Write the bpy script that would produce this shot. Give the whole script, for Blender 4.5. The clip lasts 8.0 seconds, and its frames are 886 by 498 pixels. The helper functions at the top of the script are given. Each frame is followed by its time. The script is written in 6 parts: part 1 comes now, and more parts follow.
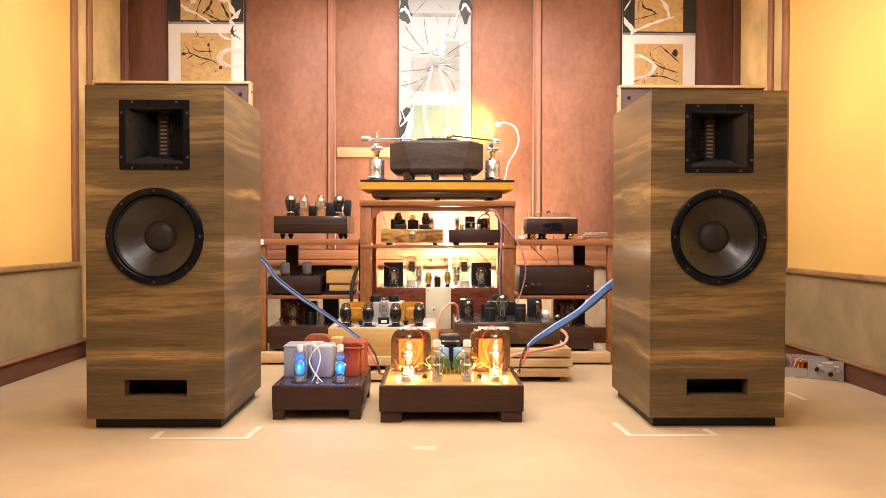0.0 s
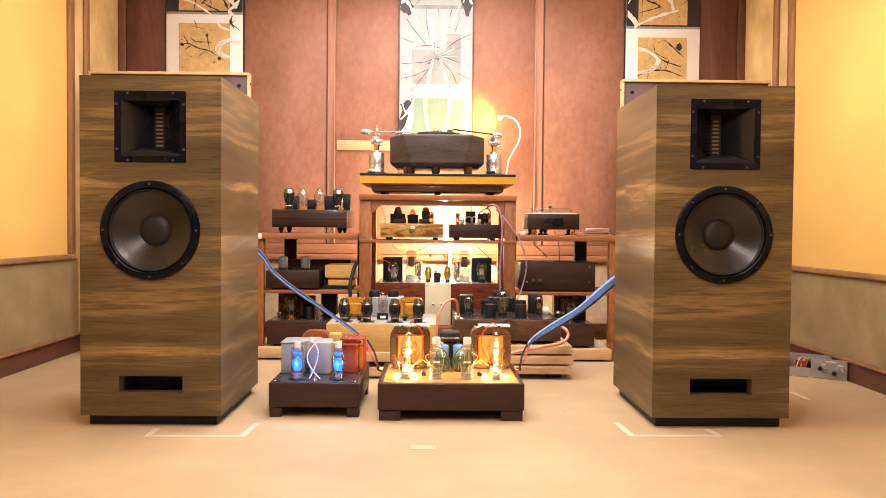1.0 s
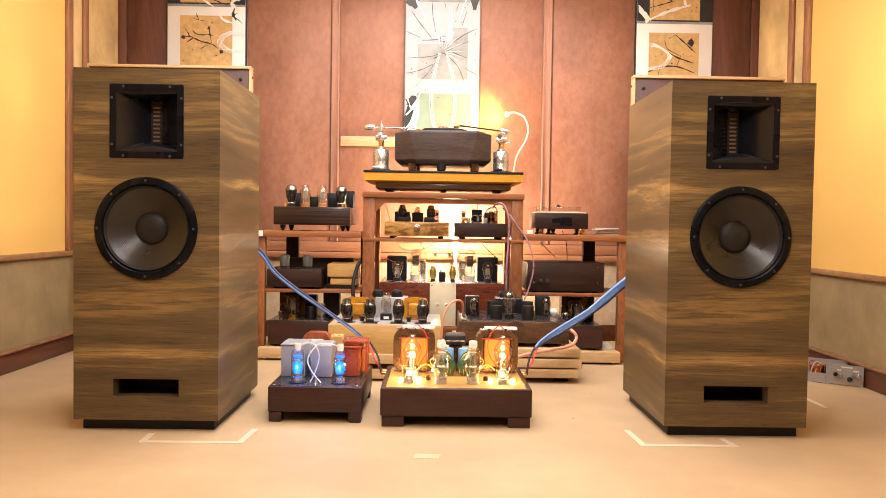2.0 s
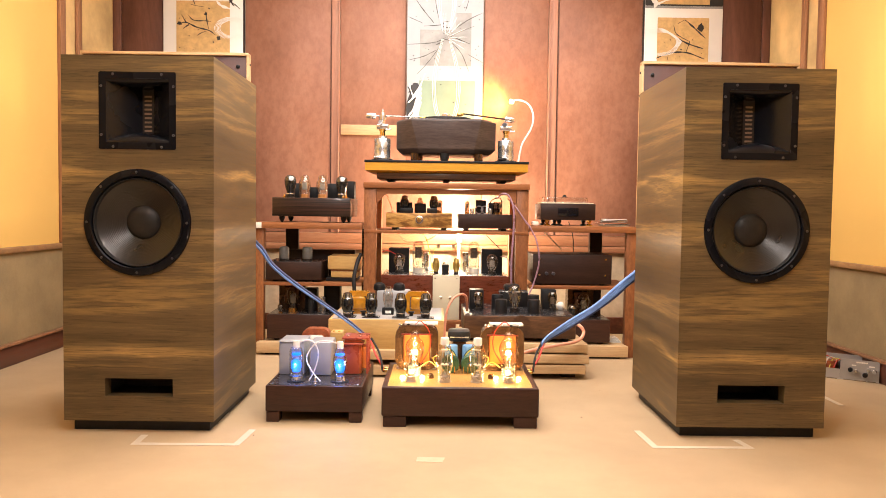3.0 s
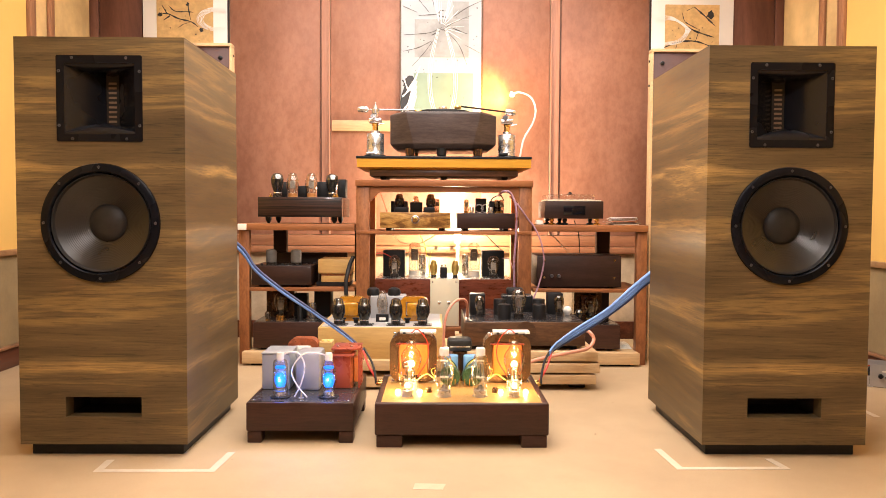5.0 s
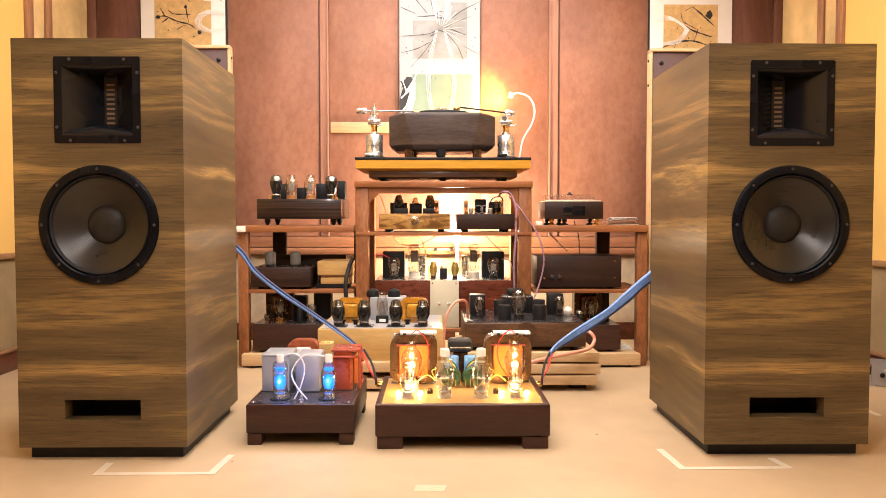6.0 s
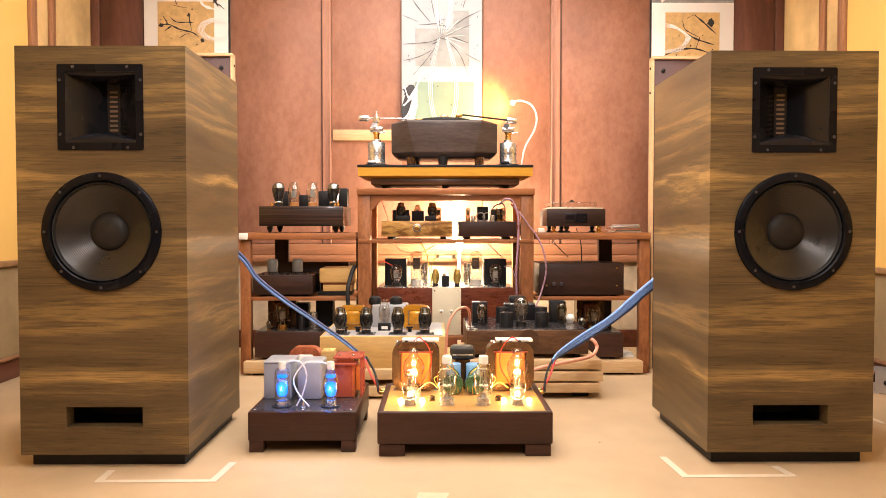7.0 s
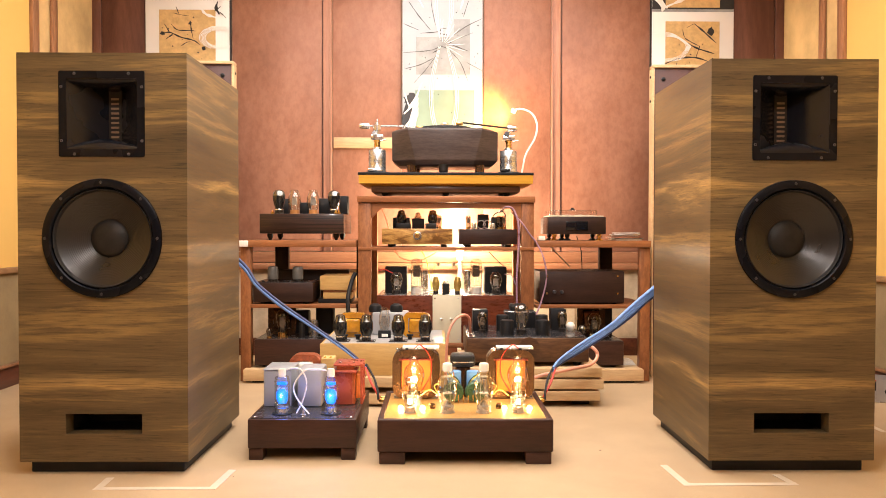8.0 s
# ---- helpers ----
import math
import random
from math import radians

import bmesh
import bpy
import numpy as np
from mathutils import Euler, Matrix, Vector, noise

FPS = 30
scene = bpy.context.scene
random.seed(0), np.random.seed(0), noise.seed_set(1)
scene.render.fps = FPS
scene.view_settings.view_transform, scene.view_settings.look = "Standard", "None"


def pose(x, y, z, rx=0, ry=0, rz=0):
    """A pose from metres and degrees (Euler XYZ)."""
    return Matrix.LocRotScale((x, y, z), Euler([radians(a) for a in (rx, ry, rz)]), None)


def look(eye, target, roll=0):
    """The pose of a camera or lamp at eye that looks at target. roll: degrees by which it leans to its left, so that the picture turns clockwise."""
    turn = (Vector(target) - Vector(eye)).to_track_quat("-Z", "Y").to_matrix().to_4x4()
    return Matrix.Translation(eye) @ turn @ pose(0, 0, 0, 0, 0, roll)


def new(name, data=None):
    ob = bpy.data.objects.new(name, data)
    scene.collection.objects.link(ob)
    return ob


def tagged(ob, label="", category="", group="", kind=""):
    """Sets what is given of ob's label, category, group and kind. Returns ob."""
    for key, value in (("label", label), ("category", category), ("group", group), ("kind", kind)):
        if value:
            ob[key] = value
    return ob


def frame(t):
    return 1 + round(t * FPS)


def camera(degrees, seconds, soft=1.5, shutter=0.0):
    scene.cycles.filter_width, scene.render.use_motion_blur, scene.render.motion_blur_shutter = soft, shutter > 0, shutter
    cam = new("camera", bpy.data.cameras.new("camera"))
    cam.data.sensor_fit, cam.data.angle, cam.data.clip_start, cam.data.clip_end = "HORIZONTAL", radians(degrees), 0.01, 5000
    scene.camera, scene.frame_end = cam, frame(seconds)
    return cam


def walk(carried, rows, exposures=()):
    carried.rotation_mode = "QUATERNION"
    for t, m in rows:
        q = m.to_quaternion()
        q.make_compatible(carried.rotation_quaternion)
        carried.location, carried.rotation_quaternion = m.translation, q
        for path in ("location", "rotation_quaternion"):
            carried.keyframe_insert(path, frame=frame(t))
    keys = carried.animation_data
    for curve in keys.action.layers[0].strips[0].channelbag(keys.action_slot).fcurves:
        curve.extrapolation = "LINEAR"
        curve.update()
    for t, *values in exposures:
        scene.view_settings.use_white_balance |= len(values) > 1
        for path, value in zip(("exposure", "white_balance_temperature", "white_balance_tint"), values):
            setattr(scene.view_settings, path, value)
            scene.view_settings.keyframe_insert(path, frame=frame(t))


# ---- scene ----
cam = camera(58.8, 8.0, 0.8)
PATH = [
    (0, (0.038, -0.074, 0.759), (0.066, 1.925, 0.723), 0.1),
    (0.5, (0.032, -0.057, 0.759), (0.062, 1.942, 0.717), 0.3),
    (1, (0.034, -0.022, 0.77), (0.064, 1.977, 0.716), 0.5),
    (1.5, (0.03, 0.032, 0.775), (0.056, 2.031, 0.719), 0.8),
    (3, (0.027, 0.199, 0.807), (0.04, 2.197, 0.71), 0.8),
    (3.5, (0.022, 0.282, 0.8), (0.042, 2.279, 0.694), 0.7),
    (4, (0.03, 0.386, 0.788), (0.052, 2.383, 0.684), 0.6),
    (4.5, (0.027, 0.456, 0.788), (0.047, 2.454, 0.694), 0.5),
    (6, (0.023, 0.49, 0.777), (0.045, 2.488, 0.695), -0.0),
    (6.5, (0.019, 0.489, 0.777), (0.04, 2.488, 0.706), -0.0),
    (7, (0.022, 0.491, 0.774), (0.039, 2.49, 0.712), 0.0),
    (7.5, (0.021, 0.491, 0.772), (0.038, 2.49, 0.724), 0.0),
    (8, (0.02, 0.492, 0.769), (0.037, 2.492, 0.729), 0.1),
]
walk(cam, [(t, look(eye, target, roll)) for t, eye, target, roll in PATH])

# ---- light ----
world = bpy.data.worlds.new("world")
scene.world = world
world.use_nodes = True
world.node_tree.nodes["Background"].inputs[0].default_value = (1.0, 0.85, 0.65, 1)
world.node_tree.nodes["Background"].inputs[1].default_value = 0.02
scene.view_settings.exposure = 0.68


def lamp(name, kind, m, power, color, size=0.1, spot=None):
    data = bpy.data.lights.new(name, kind)
    data.energy, data.color = power, color
    if kind == "AREA":
        data.shape, data.size = "DISK", size
    else:
        data.shadow_soft_size = size
    if spot:
        data.spot_size, data.spot_blend = radians(spot[0]), spot[1]
    ob = new(name, data)
    ob.matrix_world = m
    return ob


WARM = (1.0, 0.925, 0.90)
# Wide area light added for soft, even fill; no known fixture stands there.
lamp("added_overhead_fill", "AREA", pose(0.05, 3.6, 2.495), 76, WARM, 3.0)
lamp("front_ceiling_light_beam", "POINT", pose(-0.05, 1.15, 2.28), 64, WARM, 0.10)
lamp("bulb_light_behind_rack", "POINT", pose(0.16, 5.12, 0.725), 47, (1.0, 0.79, 0.54), 0.04)
lamp("gooseneck_beam", "SPOT", look((0.450, 5.255, 1.508), (0.32, 5.43, 1.525)), 24, (1.0, 0.48, 0.11), 0.012, (102, 1.0))
lamp("gooseneck_spill", "POINT", pose(0.452, 5.235, 1.515), 3, (1.0, 0.42, 0.10), 0.012)
for sx in (-0.068, 0.306):
    lamp("tube_glow", "POINT", pose(sx, 3.275, 0.190), 1.0, (1.0, 0.60, 0.22), 0.012)
for sx in (-0.515, -0.346):
    lamp("blue_tube_glow", "POINT", pose(sx, 3.185, 0.205), 0.35, (0.06, 0.25, 1.0), 0.012)


# ---- materials ----
def nodes_of(name):
    m = bpy.data.materials.new(name)
    m.use_nodes = True
    nt = m.node_tree
    return m, nt, nt.nodes["Principled BSDF"]


def node(nt, kind, **vals):
    n = nt.nodes.new(kind)
    for k, v in vals.items():
        n.inputs[k.replace("_", " ")].default_value = v
    return n


def coords(nt, scale, jitter=True):
    tc = nt.nodes.new("ShaderNodeTexCoord")
    mp = nt.nodes.new("ShaderNodeMapping")
    mp.inputs["Scale"].default_value = scale
    nt.links.new(tc.outputs["Object"], mp.inputs["Vector"])
    if jitter:
        oi = nt.nodes.new("ShaderNodeObjectInfo")
        mul = nt.nodes.new("ShaderNodeMath")
        mul.operation = "MULTIPLY"
        mul.inputs[1].default_value = 37.0
        nt.links.new(oi.outputs["Random"], mul.inputs[0])
        nt.links.new(mul.outputs[0], mp.inputs["Location"])
    return mp


def ramp(nt, stops):
    r = nt.nodes.new("ShaderNodeValToRGB")
    els = r.color_ramp.elements
    while len(els) < len(stops):
        els.new(0.5)
    for e, (p, c) in zip(els, stops):
        e.position, e.color = p, (*c, 1)
    return r


def bump(nt, bsdf, height, strength, dist=0.002):
    b = nt.nodes.new("ShaderNodeBump")
    b.inputs["Strength"].default_value, b.inputs["Distance"].default_value = strength, dist
    nt.links.new(height, b.inputs["Height"])
    nt.links.new(b.outputs[0], bsdf.inputs["Normal"])


def paint(name, color, rough=0.5, metal=0.0, vary=0.15, size=6.0, grain=120.0, relief=0.15, coat=0.0, shine=0.5):
    """A surface with slow stains and fine grain."""
    m, nt, p = nodes_of(name)
    mp = coords(nt, (1, 1, 1))
    big = node(nt, "ShaderNodeTexNoise", Scale=size, Detail=6.0, Roughness=0.6)
    fine = node(nt, "ShaderNodeTexNoise", Scale=grain, Detail=3.0)
    nt.links.new(mp.outputs[0], big.inputs["Vector"])
    nt.links.new(mp.outputs[0], fine.inputs["Vector"])
    lo = tuple(c * (1 - vary) for c in color)
    hi = tuple(min(1, c * (1 + vary * 0.7)) for c in color)
    r = ramp(nt, [(0.3, lo), (0.7, hi)])
    nt.links.new(big.outputs["Fac"], r.inputs[0])
    nt.links.new(r.outputs[0], p.inputs["Base Color"])
    p.inputs["Metallic"].default_value = metal
    p.inputs["Specular IOR Level"].default_value = shine
    rr = ramp(nt, [(0.3, (max(0.02, rough - 0.08),) * 3), (0.7, (min(1, rough + 0.08),) * 3)])
    nt.links.new(fine.outputs["Fac"], rr.inputs[0])
    nt.links.new(rr.outputs[0], p.inputs["Roughness"])
    p.inputs["Coat Weight"].default_value = coat
    if relief:
        bump(nt, p, fine.outputs["Fac"], relief)
    return m


def wood(name, stops, stretch, rough=0.4, fine=1.0, twist=0.6, coat=0.0, relief=0.12, pore=0.6, shine=0.3):
    """Grained wood: stretch holds low numbers along the grain and high ones across it."""
    m, nt, p = nodes_of(name)
    mp = coords(nt, stretch)
    n1 = node(nt, "ShaderNodeTexNoise", Scale=1.0, Detail=8.0, Roughness=0.62, Distortion=twist)
    nt.links.new(mp.outputs[0], n1.inputs["Vector"])
    mp2 = coords(nt, tuple(s * 9 * fine for s in stretch))
    n2 = node(nt, "ShaderNodeTexNoise", Scale=1.0, Detail=4.0, Roughness=0.7)
    nt.links.new(mp2.outputs[0], n2.inputs["Vector"])
    r = ramp(nt, stops)
    nt.links.new(n1.outputs["Fac"], r.inputs[0])
    dark = ramp(nt, [(0.36, (pore, pore * 0.95, pore * 0.92)), (0.6, (1, 1, 1))])
    nt.links.new(n2.outputs["Fac"], dark.inputs[0])
    mx = nt.nodes.new("ShaderNodeMix")
    mx.data_type, mx.blend_type = "RGBA", "MULTIPLY"
    mx.inputs[0].default_value = 0.8
    nt.links.new(r.outputs[0], mx.inputs[6])
    nt.links.new(dark.outputs[0], mx.inputs[7])
    nt.links.new(mx.outputs[2], p.inputs["Base Color"])
    rr = ramp(nt, [(0.3, (rough - 0.07,) * 3), (0.7, (rough + 0.1,) * 3)])
    nt.links.new(n2.outputs["Fac"], rr.inputs[0])
    nt.links.new(rr.outputs[0], p.inputs["Roughness"])
    p.inputs["Specular IOR Level"].default_value = shine
    p.inputs["Coat Weight"].default_value = coat
    p.inputs["Coat Roughness"].default_value = 0.12
    bump(nt, p, n2.outputs["Fac"], relief, 0.001)
    return m


def glass(name, tint=(1, 1, 1), gloss=0.06, rough=0.02):
    """Thin blown glass: clear with a mirror-like skin."""
    m, nt, p = nodes_of(name)
    nt.nodes.remove(p)
    t = nt.nodes.new("ShaderNodeBsdfTransparent")
    t.inputs[0].default_value = (*tint, 1)
    g = nt.nodes.new("ShaderNodeBsdfGlossy")
    g.inputs["Roughness"].default_value = rough
    fr = nt.nodes.new("ShaderNodeLayerWeight")
    power = nt.nodes.new("ShaderNodeMath")
    power.operation = "POWER"
    power.inputs[1].default_value = 2.1
    nt.links.new(fr.outputs["Facing"], power.inputs[0])
    add = nt.nodes.new("ShaderNodeMath")
    add.operation = "MULTIPLY_ADD"
    add.inputs[1].default_value, add.inputs[2].default_value = 0.8, gloss
    nt.links.new(power.outputs[0], add.inputs[0])
    mx = nt.nodes.new("ShaderNodeMixShader")
    nt.links.new(add.outputs[0], mx.inputs[0])
    nt.links.new(t.outputs[0], mx.inputs[1])
    nt.links.new(g.outputs[0], mx.inputs[2])
    nt.links.new(mx.outputs[0], nt.nodes["Material Output"].inputs[0])
    return m


def glow(name, color, strength):
    m, nt, p = nodes_of(name)
    p.inputs["Base Color"].default_value = (*color, 1)
    p.inputs["Emission Color"].default_value = (*color, 1)
    p.inputs["Emission Strength"].default_value = strength
    return m


def banded_veneer():
    """Walnut veneer laid across: flowing bands at fixed heights, streaks along the grain and dark pores."""
    m, nt, p = nodes_of("walnut_veneer")
    rng = random.Random(31)

    def noise(scale, **kw):
        n = node(nt, "ShaderNodeTexNoise", Scale=1.0, **kw)
        nt.links.new(coords(nt, scale, False).outputs[0], n.inputs["Vector"])
        return n.outputs["Fac"]

    def madd(a, k, c):
        n = nt.nodes.new("ShaderNodeMath")
        n.operation = "MULTIPLY_ADD"
        nt.links.new(a, n.inputs[0])
        n.inputs[1].default_value = k
        if isinstance(c, float):
            n.inputs[2].default_value = c
        else:
            nt.links.new(c, n.inputs[2])
        return n.outputs[0]
    tc = nt.nodes.new("ShaderNodeTexCoord")
    sep = nt.nodes.new("ShaderNodeSeparateXYZ")
    nt.links.new(tc.outputs["Object"], sep.inputs[0])
    slow = noise((1.1, 1.1, 2.0), Detail=2.0, Roughness=0.45, Distortion=0.4)
    mid = noise((3.2, 3.2, 16.0), Detail=3.0, Roughness=0.5, Distortion=0.4)
    level = madd(mid, 0.062, madd(slow, 0.21, madd(sep.outputs["Z"], 1.0, -0.136)))
    stops, z = [], 0.0
    tones = (0.74, 0.90, 1.06, 0.82, 1.16)
    for at in (0.395, 0.975, 1.3):
        while z < at - 0.05:
            stops.append((z / 1.4, (tones[rng.randrange(5)],) * 3))
            z += rng.uniform(0.05, 0.10)
        stops += [((at - 0.03) / 1.4, (0.85,) * 3), (at / 1.4, (1.55, 1.5, 1.38)), ((at + 0.018) / 1.4, (1.15,) * 3), ((at + 0.05) / 1.4, (0.8,) * 3)]
        z = at + 0.10
    streak = ramp(nt, stops[:31])
    nt.links.new(level, streak.inputs[0])
    bands = ramp(nt, [(0.30, (0.056, 0.037, 0.018)), (0.42, (0.104, 0.070, 0.031)), (0.52, (0.142, 0.096, 0.042)), (0.575, (0.27, 0.175, 0.064)), (0.62, (0.150, 0.101, 0.044)), (0.70, (0.080, 0.055, 0.026))])
    nt.links.new(noise((0.5, 0.5, 7.5), Detail=9.0, Roughness=0.64, Distortion=0.35), bands.inputs[0])
    pores = noise((5.0, 5.0, 130.0), Detail=6.0, Roughness=0.75, Distortion=1.3)
    pore = ramp(nt, [(0.38, (0.34, 0.32, 0.30)), (0.46, (0.90, 0.90, 0.90)), (0.55, (1.06, 1.06, 1.06)), (0.66, (1.45, 1.40, 1.34))])
    nt.links.new(pores, pore.inputs[0])
    colour = bands.outputs[0]
    for other, k in ((streak, 0.9), (pore, 0.65)):
        mx = nt.nodes.new("ShaderNodeMix")
        mx.data_type, mx.blend_type = "RGBA", "MULTIPLY"
        mx.inputs[0].default_value = k
        nt.links.new(colour, mx.inputs[6])
        nt.links.new(other.outputs[0], mx.inputs[7])
        colour = mx.outputs[2]
    nt.links.new(colour, p.inputs["Base Color"])
    rr = ramp(nt, [(0.3, (0.40,) * 3), (0.7, (0.54,) * 3)])
    nt.links.new(pores, rr.inputs[0])
    nt.links.new(rr.outputs[0], p.inputs["Roughness"])
    p.inputs["Specular IOR Level"].default_value = 0.4
    bump(nt, p, pores, 0.12, 0.001)
    return m


VENEER = banded_veneer()
PANEL = wood("brown_wall_panel_wood", [(0.32, (0.255, 0.113, 0.069)), (0.47, (0.300, 0.137, 0.085)), (0.58, (0.335, 0.157, 0.099)), (0.7, (0.375, 0.184, 0.119))], (2.4, 2.4, 1.5), 0.46, 1.4, 0.5, 0.0, 0.08, 0.8)
# Darker version of the panel wood, with shade put into its colour.
SHADEPANEL = wood("shaded_panel_wood", [(0.34, (0.085, 0.034, 0.022)), (0.5, (0.135, 0.056, 0.036)), (0.7, (0.19, 0.085, 0.055))], (3.6, 3.6, 0.7), 0.5, 1.4, 0.8, 0.0, 0.08, 0.8)
TRIM = wood("brown_trim_wood", [(0.3, (0.25, 0.115, 0.055)), (0.7, (0.42, 0.21, 0.105))], (14, 14, 1.0), 0.42, 1.0, 0.3)
STILE = wood("reddish_stile_wood", [(0.3, (0.37, 0.18, 0.118)), (0.7, (0.49, 0.255, 0.175))], (9, 9, 0.8), 0.45, 1.0, 0.3, 0.0, 0.06, 0.8)
TRIMH = wood("brown_rail_wood", [(0.3, (0.27, 0.115, 0.06)), (0.7, (0.44, 0.21, 0.11))], (1.2, 10, 16), 0.42, 1.0, 0.3, 0.0, 0.08, 0.75)
OAKTRIM = wood("weathered_trim_wood", [(0.3, (0.26, 0.13, 0.055)), (0.7, (0.50, 0.29, 0.13))], (9, 1.5, 3), 0.5)
BASEW = wood("dark_baseboard_wood", [(0.3, (0.085, 0.028, 0.016)), (0.7, (0.16, 0.055, 0.03))], (10, 1.0, 14), 0.35)
RACKW = wood("cherry_rack_wood", [(0.3, (0.20, 0.074, 0.027)), (0.5, (0.28, 0.108, 0.040)), (0.72, (0.36, 0.148, 0.057))], (6, 6, 2.2), 0.4, 1.2, 0.4)
RACKH = wood("cherry_shelf_wood", [(0.3, (0.21, 0.078, 0.029)), (0.5, (0.29, 0.112, 0.042)), (0.72, (0.37, 0.152, 0.059))], (1.2, 7, 12), 0.42, 1.2, 0.4, 0.0, 0.08, 0.75)
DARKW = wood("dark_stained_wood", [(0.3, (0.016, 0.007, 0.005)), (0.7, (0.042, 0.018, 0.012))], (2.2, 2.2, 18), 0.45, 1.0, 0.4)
BROWNW = wood("espresso_amp_wood", [(0.3, (0.032, 0.013, 0.009)), (0.7, (0.062, 0.026, 0.017))], (2.0, 2.0, 16), 0.42, 1.0, 0.4, 0.08)
GRAINY = wood("open_grain_dark_wood", [(0.42, (0.007, 0.004, 0.003)), (0.5, (0.030, 0.013, 0.008)), (0.58, (0.052, 0.025, 0.016))], (1.2, 1.2, 150), 0.4, 0.5, 0.8, 0.3)
WALNUT = wood("walnut_amp_wood", [(0.3, (0.045, 0.022, 0.012)), (0.5, (0.09, 0.045, 0.022)), (0.7, (0.17, 0.085, 0.038))], (2.6, 2.6, 15), 0.38, 1.0, 0.9, 0.1)
MAHOG = wood("mahogany_wood", [(0.3, (0.075, 0.016, 0.008)), (0.7, (0.19, 0.048, 0.02))], (3, 3, 12), 0.3, 1.0, 0.8, 0.3)
MAPLE = wood("pale_yellow_wood", [(0.3, (0.50, 0.31, 0.10)), (0.55, (0.59, 0.38, 0.14)), (0.75, (0.63, 0.42, 0.17))], (1.2, 1.2, 8), 0.45, 1.0, 0.8, 0.0, 0.06, 0.85)
PINE = wood("pale_pine_wood", [(0.3, (0.52, 0.35, 0.18)), (0.7, (0.64, 0.46, 0.26))], (1.0, 4, 10), 0.5, 1.0, 0.4, 0.0, 0.08, 0.8)
HONEY = wood("honey_wood", [(0.3, (0.50, 0.25, 0.020)), (0.7, (0.55, 0.29, 0.028))], (0.8, 4, 8), 0.4, 1.0, 0.3, 0.0, 0.05, 0.85)
FIGURED = wood("figured_oak_wood", [(0.40, (0.17, 0.075, 0.018)), (0.5, (0.38, 0.20, 0.055)), (0.60, (0.50, 0.29, 0.085))], (7, 7, 22), 0.35, 1.0, 1.6, 0.2)

YELLOW = paint("yellow_wall_plaster", (0.76, 0.475, 0.128), 0.75, 0, 0.05, 1.2, 240, 0.12)
PLASTER = paint("bare_ochre_plaster", (0.60, 0.42, 0.19), 0.85, 0, 0.32, 3.2, 160, 0.3)
WAINSCOT = paint("brown_wainscot_cork", (0.30, 0.215, 0.105), 0.8, 0, 0.22, 4.5, 160, 0.35)
STONE = paint("pale_lower_wall_plaster", (0.50, 0.41, 0.30), 0.85, 0, 0.22, 14, 120, 0.5)
FLOOR = paint("beige_floor_sheet", (0.43, 0.313, 0.185), 0.6, 0, 0.16, 1.6, 300, 0.15)
CEIL = paint("cream_ceiling_board", (0.78, 0.70, 0.56), 0.8, 0, 0.05, 2, 90, 0.1)
TAPE = paint("white_masking_tape", (0.60, 0.52, 0.41), 0.6, 0, 0.08, 20, 200, 0.2)
SMUDGE = paint("worn_floor_patch", (0.54, 0.42, 0.28), 0.65, 0, 0.1, 20, 200, 0.1)
BLACK = paint("black_paint", (0.009, 0.009, 0.010), 0.5, 0, 0.3, 20, 300, 0.15, shine=0.3)
SATIN = paint("black_horn_plastic", (0.005, 0.0055, 0.008), 0.28, 0, 0.2, 12, 6, 0.0, shine=0.13)
THROAT = paint("glossy_horn_throat", (0.007, 0.0075, 0.010), 0.22, 0, 0.1, 12, 6, 0.0, shine=0.3)
RUBBER = paint("black_rubber", (0.014, 0.013, 0.013), 0.6, 0, 0.2, 20, 260, 0.15, shine=0.3)
CONE = paint("dark_coated_cone", (0.014, 0.0125, 0.0115), 0.34, 0.0, 0.12, 9, 8, 0.0, shine=0.5)
DUSTCAP = paint("dark_felt_dust_cap", (0.019, 0.017, 0.016), 0.5, 0, 0.25, 30, 260, 0.05, shine=0.25)
STEEL = paint("brushed_steel", (0.56, 0.57, 0.58), 0.25, 0.85, 0.1, 20, 25, 0.0)
CHROME = paint("polished_chrome", (0.80, 0.82, 0.84), 0.12, 0.85, 0.04, 20, 300, 0.0)
BRASS = paint("brass", (0.72, 0.47, 0.16), 0.25, 1.0, 0.12, 20, 25, 0.0)
BRONZE = paint("bronze_core_lacquer", (0.15, 0.085, 0.045), 0.22, 0.75, 0.3, 14, 25, 0.0)
GOLDPLATE = paint("gold_plywood_top_plate", (0.50, 0.28, 0.085), 0.35, 0.15, 0.14, 9, 200, 0.1)
GREYPAINT = paint("grey_enamel", (0.38, 0.39, 0.41), 0.36, 0.2, 0.06, 12, 22, 0.0)
SILVERPLATE = paint("silver_top_plate", (0.42, 0.41, 0.40), 0.5, 0.3, 0.1, 12, 25, 0.0)
DARKPLATE = paint("dark_top_plate", (0.05, 0.045, 0.045), 0.22, 0.3, 0.2, 10, 25, 0.0)
CREAM = paint("cream_enamel", (0.62, 0.57, 0.42), 0.4, 0, 0.06, 10, 200, 0.1)
REDLAC = paint("orange_red_lacquer", (0.33, 0.065, 0.036), 0.30, 0.1, 0.12, 12, 22, 0.0)
ORANGE = paint("orange_coil_wrap", (0.80, 0.24, 0.04), 0.4, 0, 0.15, 16, 200, 0.1)
AMBER = paint("amber_coil_wrap", (0.52, 0.23, 0.018), 0.2, 0.0, 0.35, 30, 200, 0.1, 0.5)
